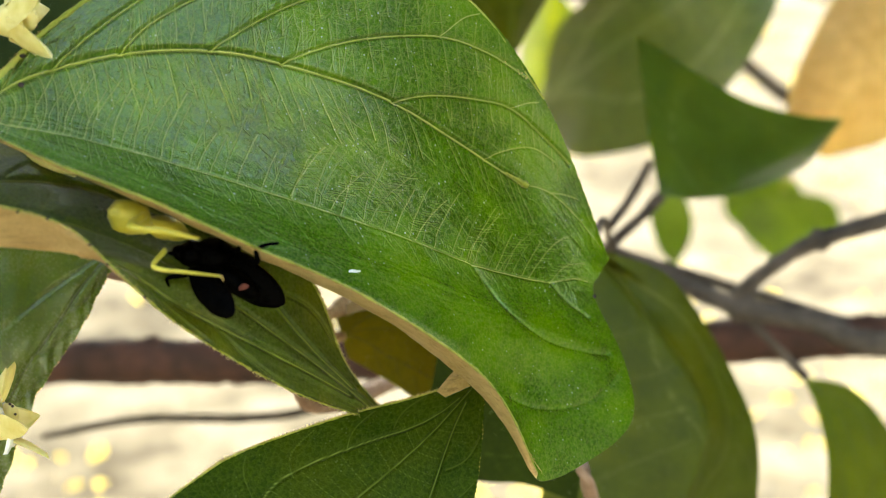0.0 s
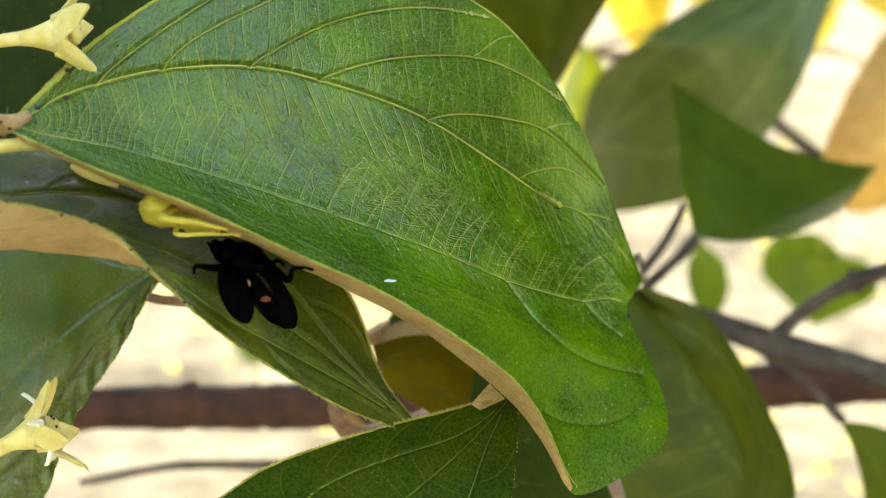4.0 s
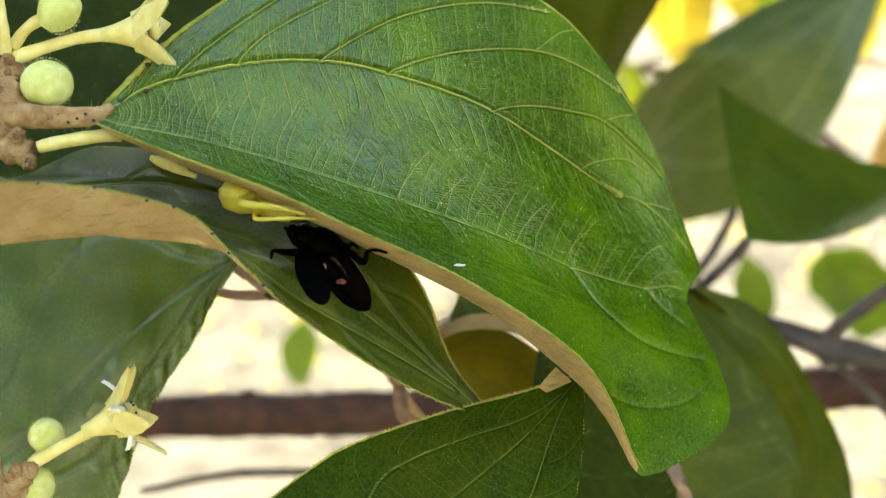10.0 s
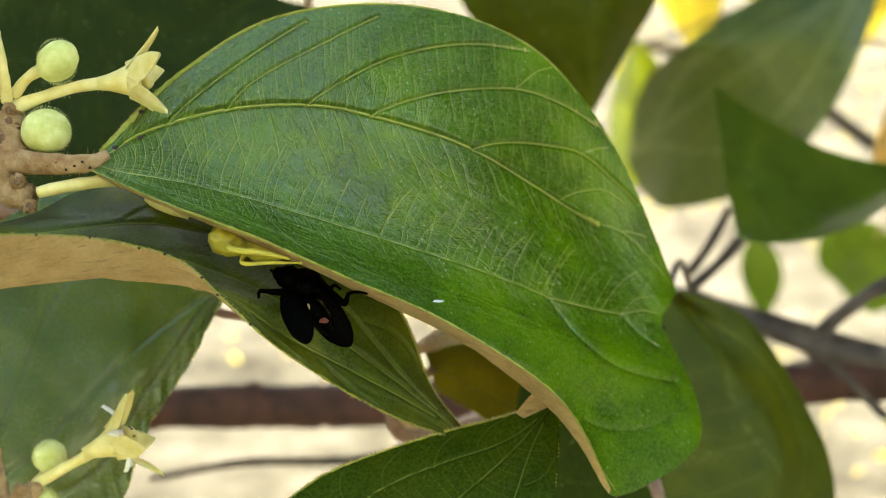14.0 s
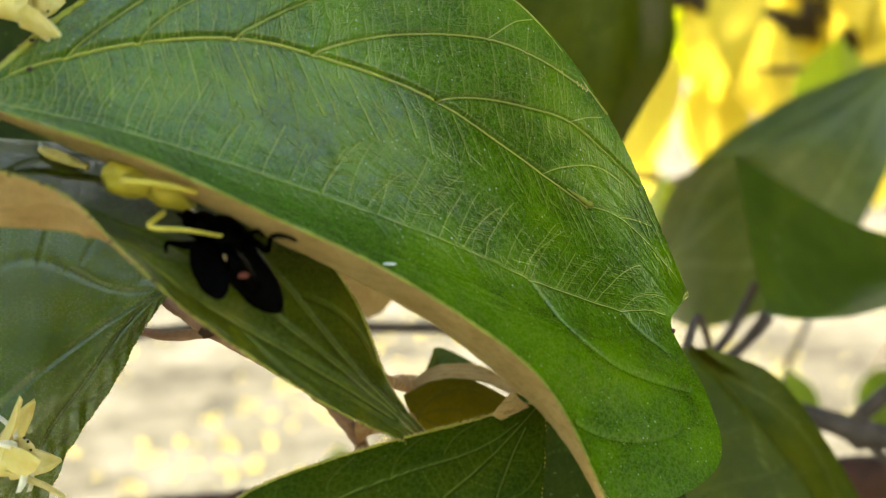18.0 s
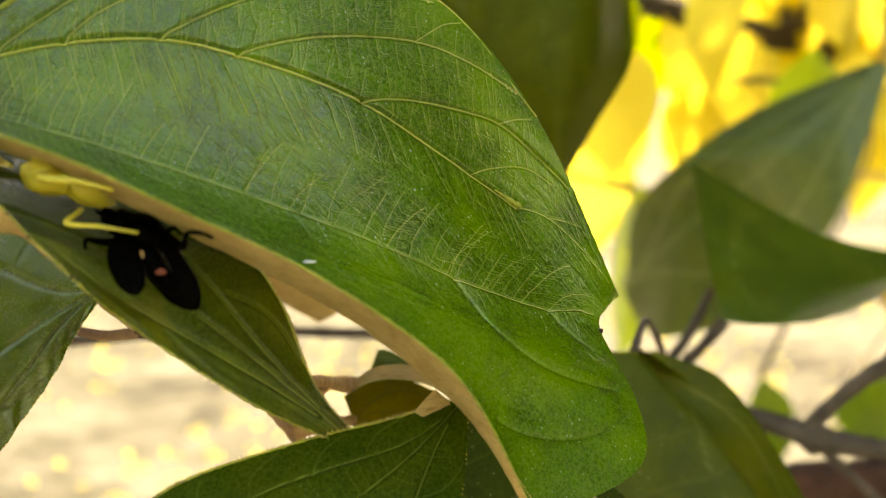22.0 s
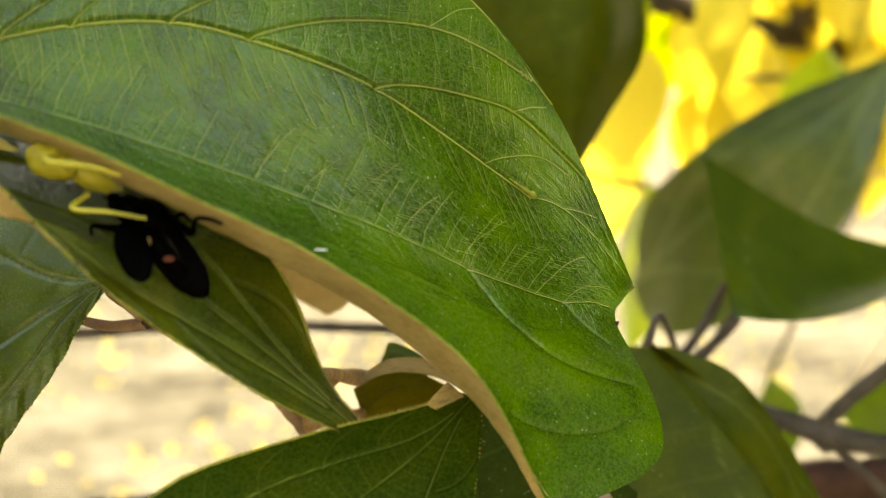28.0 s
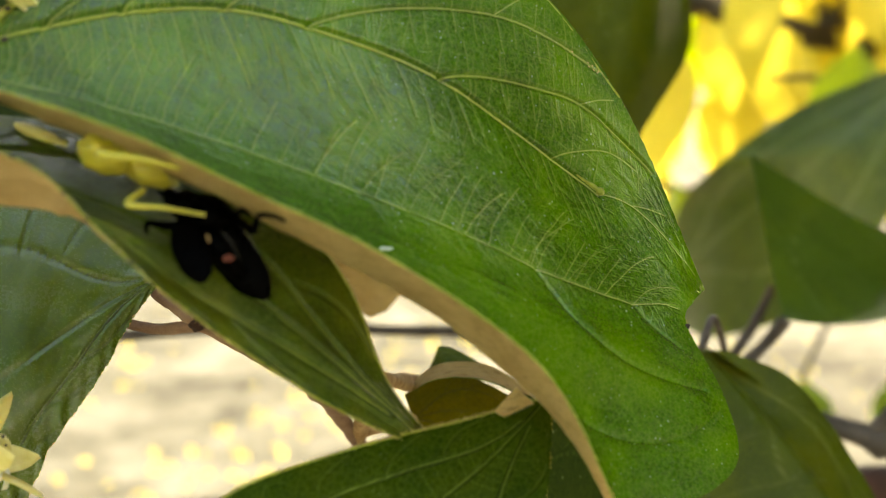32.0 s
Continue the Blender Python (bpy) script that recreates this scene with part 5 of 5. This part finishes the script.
def fuzz(name, center, radius, count, length, mat, parent, seed):
    """Short felt hairs over a rounded body."""
    rng = random.Random(seed)
    co, faces = [], []
    for _ in range(count):
        d = Vector((rng.gauss(0, 1), rng.gauss(0, 1), rng.gauss(0, 1))).normalized()
        p = Vector(center) + Vector((d.x * radius[0], d.y * radius[1], d.z * radius[2])) * 0.98
        t = d.cross(Vector((0.3, 0.5, 0.8))).normalized() * 0.0016
        s = d.cross(t)
        k = len(co)
        tip = p + d * length * rng.uniform(0.5, 1.1) + t * rng.uniform(-4, 4)
        co += [tuple(V(p + t)), tuple(V(p - t * 0.5 + s)), tuple(V(p - t * 0.5 - s)), tuple(V(tip))]
        faces += [(k, k + 1, k + 3), (k + 1, k + 2, k + 3), (k + 2, k, k + 3)]
    me = bpy.data.meshes.new(name)
    me.from_pydata(co, [], faces)
    me.materials.append(mat)
    ob = new(name, me)
    ob.parent = parent
    ob.matrix_parent_inverse = parent.matrix_world.inverted()
    return tagged(ob, kind="stuff")


def bud(center, size, label, stalk, seed, turn=(0.2, -0.2, 1)):
    thing = root("flower_bud", V(center), label, "flower bud", "buds of the shrub")
    bm = blob(center, size, aim(turn), 24, 18, 0.05, seed)
    part("body", bm, BUDGREEN, thing)
    fuzz("felt", center, [max(size)] * 3 if max(size) - min(size) < 0.02 else size, 700, 0.018, BUDGREEN, thing, seed)
    if stalk:
        rod("stalk", stalk, [0.045, 0.04, 0.05], PALE, "", parent=thing, n=16)
    return thing


def upper_shoot():
    thing = root("flowering_shoot", V(NODE[1]), "knobbly felted tan shoot bearing buds", "shoot")
    rod("axis", [(-9, 4.9, -2.2), (-5, 0.6, -1.5)] + [NODE2[0], NODE[2], NODE[1], NODE[0]], [0.2, 0.14, 0.12, 0.13, 0.12, 0.09], STEM, "", parent=thing, n=70, wob=0.16)
    rod("spur", NODE2, [0.1, 0.13, 0.1], STEM, "", parent=thing, wob=0.16)
    rng = random.Random(4)
    for k in range(9):
        p = Vector(NODE[k % 4]) + Vector((rng.gauss(0, 0.07), -0.08, rng.gauss(0, 0.06)))
        lump = part("stalk_scar", blob(p, (0.055, 0.05, 0.055), bumps=0.5, seed=k, seg=12, rings=8), STEM, thing)
        part("scar_face", blob(p + Vector((0.01, -0.045, 0.005)), (0.026, 0.012, 0.032), bumps=0.4, seed=k, seg=10, rings=6), SCAR_BROWN, lump, "dark sunken scar")
    rod("flower_stalk", STALK3, [0.045, 0.04, 0.045], PALE, "", parent=thing)
    rod("flower_stalk", STALK4 + [tuple(1.3 * np.array(STALK4[-1]) - 0.3 * np.array(STALK4[-2]) + np.array((0, 0.05, -0.04)))], [0.045, 0.05, 0.05, 0.03], PALE, "", parent=thing)


upper_shoot()
f1 = flower(FLOWER1, "pale yellow star-shaped flower on a felted stalk", False, 2.53)
rod("stalk", STALK1, [0.06, 0.045, 0.045, 0.055], PALE, "", parent=f1, n=24)
fringe("felt_hairs", STALK1, (0, 0, 0.01), 200, 0.064, PALE, f1, 13)
bud(BUD1[0], (0.185, 0.18, 0.165), "round pale green flower bud", [NODE[1], tuple(Vector(BUD1[0]) - Vector((0.05, 0, 0.15)))], 1)
bud(BUD2[0], (0.145, 0.14, 0.17), "fuzzy grey-green flower bud on a short stalk", STALK2, 2, (0.6, -0.1, 0.6))


def lower_shoot():
    thing = root("flowering_shoot", V(SHOOT[3]), "felted brown shoot bearing small flowers", "shoot")
    rod("axis", [(-9, 4.9, -2.2), (-5, 3.0, -1.0)] + SHOOT, [0.2, 0.1, 0.055, 0.06, 0.07, 0.075, 0.08, 0.09], STEM, "", parent=thing, n=70, wob=0.12)
    rod("spur", [SHOOT[4], tuple((Vector(SHOOT[4]) + Vector(STALK5[0])) / 2 + Vector((0, -0.05, -0.02))), STALK5[0]], [0.08, 0.1, 0.06], STEM, "", parent=thing, wob=0.2)
    rng = random.Random(9)
    for k in range(8):
        p = Vector(SHOOT[4]) + (Vector(STALK5[0]) - Vector(SHOOT[4])) * rng.random() + Vector((rng.gauss(0, 0.04), -0.07, rng.gauss(0, 0.05)))
        part("stalk_scar", blob(p, (0.05, 0.05, 0.05), bumps=0.5, seed=k, seg=12, rings=8), STEM, thing)
    rod("flower_stalk", STALK6, [0.05, 0.045, 0.05], PALE, "", parent=thing)


lower_shoot()
f2 = flower(FLOWER2, "pale yellow flower with small white petals", True, 1.92, 1.08)
rod("stalk", STALK5, [0.05, 0.045, 0.05], PALE, "", parent=f2, n=24)
fringe("felt_hairs", STALK5, (0, 0, 0.01), 200, 0.06, PALE, f2, 14)
bud(BUD3[0], (0.14, 0.13, 0.14), "round grey-green flower bud behind the flower", [STALK5[0], tuple(Vector(BUD3[0]) - Vector((0.02, 0, 0.12)))], 5)
bud(BUD4[0], (0.15, 0.14, 0.15), "round green flower bud below the flower stalk", [STALK5[0], BUD4[0]], 6)
bud(BUD5[0], (0.08, 0.08, 0.14), "small yellowish opening bud", None, 7)


# ---- the two animals ----
def crab_spider():
    thing = root("spider", V(SP_ABDO[0]), "pale yellow-green crab spider holding a black fly", "spider")
    fwd = Vector(SP_CEPH[0]) - Vector(SP_ABDO[0])
    part("abdomen", blob(SP_ABDO[0], (0.125, 0.11, 0.15), aim(fwd), 24, 18, 0.16, 1), SPIDERSKIN, thing)
    part("cephalothorax", blob(SP_CEPH[0], (0.10, 0.075, 0.17), aim(fwd), 24, 16, 0.2, 2), SPIDERSKIN, thing)
    legs = []
    for k, leg in enumerate((SP_LEG1, SP_LEG2)):
        legs.append(rod("leg", leg, [0.026, 0.027, 0.022, 0.012] if k < 1 else [0.017, 0.016, 0.012, 0.008], SPIDERSKIN, "", parent=thing, n=24, wob=0.03, seed=k))
    for k in range(4):
        p = Vector(SP_CEPH[0]) + fwd.normalized() * 0.1 + Vector((0.02 * (k - 1.5), -0.03, 0.05))
        part("eye", blob(p, (0.008, 0.008, 0.008), seg=8, rings=6), BLACK, thing)
    return thing, legs


def black_fly():
    thing = root("fly", V(THORAX[1]), "glossy black fly with dark wings and a red mark", "fly")
    body = Vector(WING_R[2]) - Vector(THORAX[1])
    part("head", blob(HEAD[0], (0.13, 0.09, 0.085), aim(body), 24, 16, 0.08, 1), BLACK, thing)
    part("thorax", blob(THORAX[1], (0.15, 0.12, 0.13), aim(body), 24, 18, 0.08, 2), BLACK, thing)
    mid = (Vector(WING_R[1]) + Vector(WING_L[1])) / 2
    part("abdomen", blob(mid + Vector((0.02, 0.10, 0.02)), (0.11, 0.08, 0.2), aim(body), 24, 18, 0.06, 3), BLACK, thing)
    for name, w, wide in (("wing", WING_R, 0.125), ("wing", WING_L, 0.10)):
        ax = Vector(w[2]) - Vector(w[0])
        part(name, blob((Vector(w[0]) + Vector(w[2])) / 2, (wide, 0.035, ax.length * 0.54), facing_turn(ax, (0.1, -1, 0.3)), 28, 20, 0.05, 4), BLACK, thing, "dark smoky folded wing")
    part("mark", scale_patch(Vector(RED[0]) + Vector((0, -0.075, 0)), (0.034, 0.018), (0, -1, 0.2), 5), REDSPOT, thing, "dull red mark")
    # glint on the glossy body, laid on as a pale patch
    part("mark", scale_patch(Vector(GLINT[0]) + Vector((0, -0.09, 0)), (0.012, 0.03), (0, -1, 0.2), 6), BUFF, thing, "small pale painted glint")
    for k, leg in enumerate((LEG1, LEG2, LEG3, LEG4)):
        rod("leg", leg, [0.03, 0.024, 0.014, 0.01], BLACK, "", parent=thing, n=30, wob=0.05, seed=k, sides=8)
    for dx in (-0.06, 0.06):
        part("eye", blob(Vector(HEAD[0]) + Vector((dx, -0.05, 0.03)), (0.045, 0.035, 0.045), bumps=0.02), BLACK, thing)
    return thing


spider, spider_legs = crab_spider()
fly = black_fly()
fl = rod("fallen_floret", FLORET, [0.03, 0.042, 0.02], PALE, "pale yellow floret lying on a leaf", "floret", n=16, wob=0.2)


def swung(point, degrees, axis, shift=(0, 0, 0)):
    """A turn about a place of the plan, with a shift in centimetres."""
    p = V(point)
    return Matrix.Translation(p + Vector(shift) * 0.01) @ Matrix.Rotation(radians(degrees), 4, axis) @ Matrix.Translation(-p)


def motions():
    # the fly is jerked round at the start, then hangs still; the spider draws its forelegs in and later reaches out again
    at_rest, hold = fly.matrix_world.copy(), spider.matrix_world.copy()
    walk(fly, [(0.0, Matrix.Translation((0.0004, 0, -0.0002)) @ at_rest @ Matrix.Rotation(radians(-20), 4, "Y")), (0.2, at_rest), (32.0, at_rest)])
    walk(spider, [(0.0, Matrix.Translation((0.0006, 0, -0.0009)) @ hold), (0.2, hold), (32.0, hold)])
    def reach(k):
        return swung(SP_LEG2[0], 8 * k, "Y", (0.06 * k, -0.02 * k, -0.16 * k))
    rows = [(0.0, reach(1)), (0.05, reach(0.75)), (0.1, reach(0.5)), (0.15, reach(0.25)), (0.2, reach(0)), (14.6, reach(0))]
    rows += [(14.6 + 0.225 * k, reach(k / 8)) for k in range(1, 9)] + [(32.0, reach(1))]
    walk(spider_legs[1], rows)


motions()
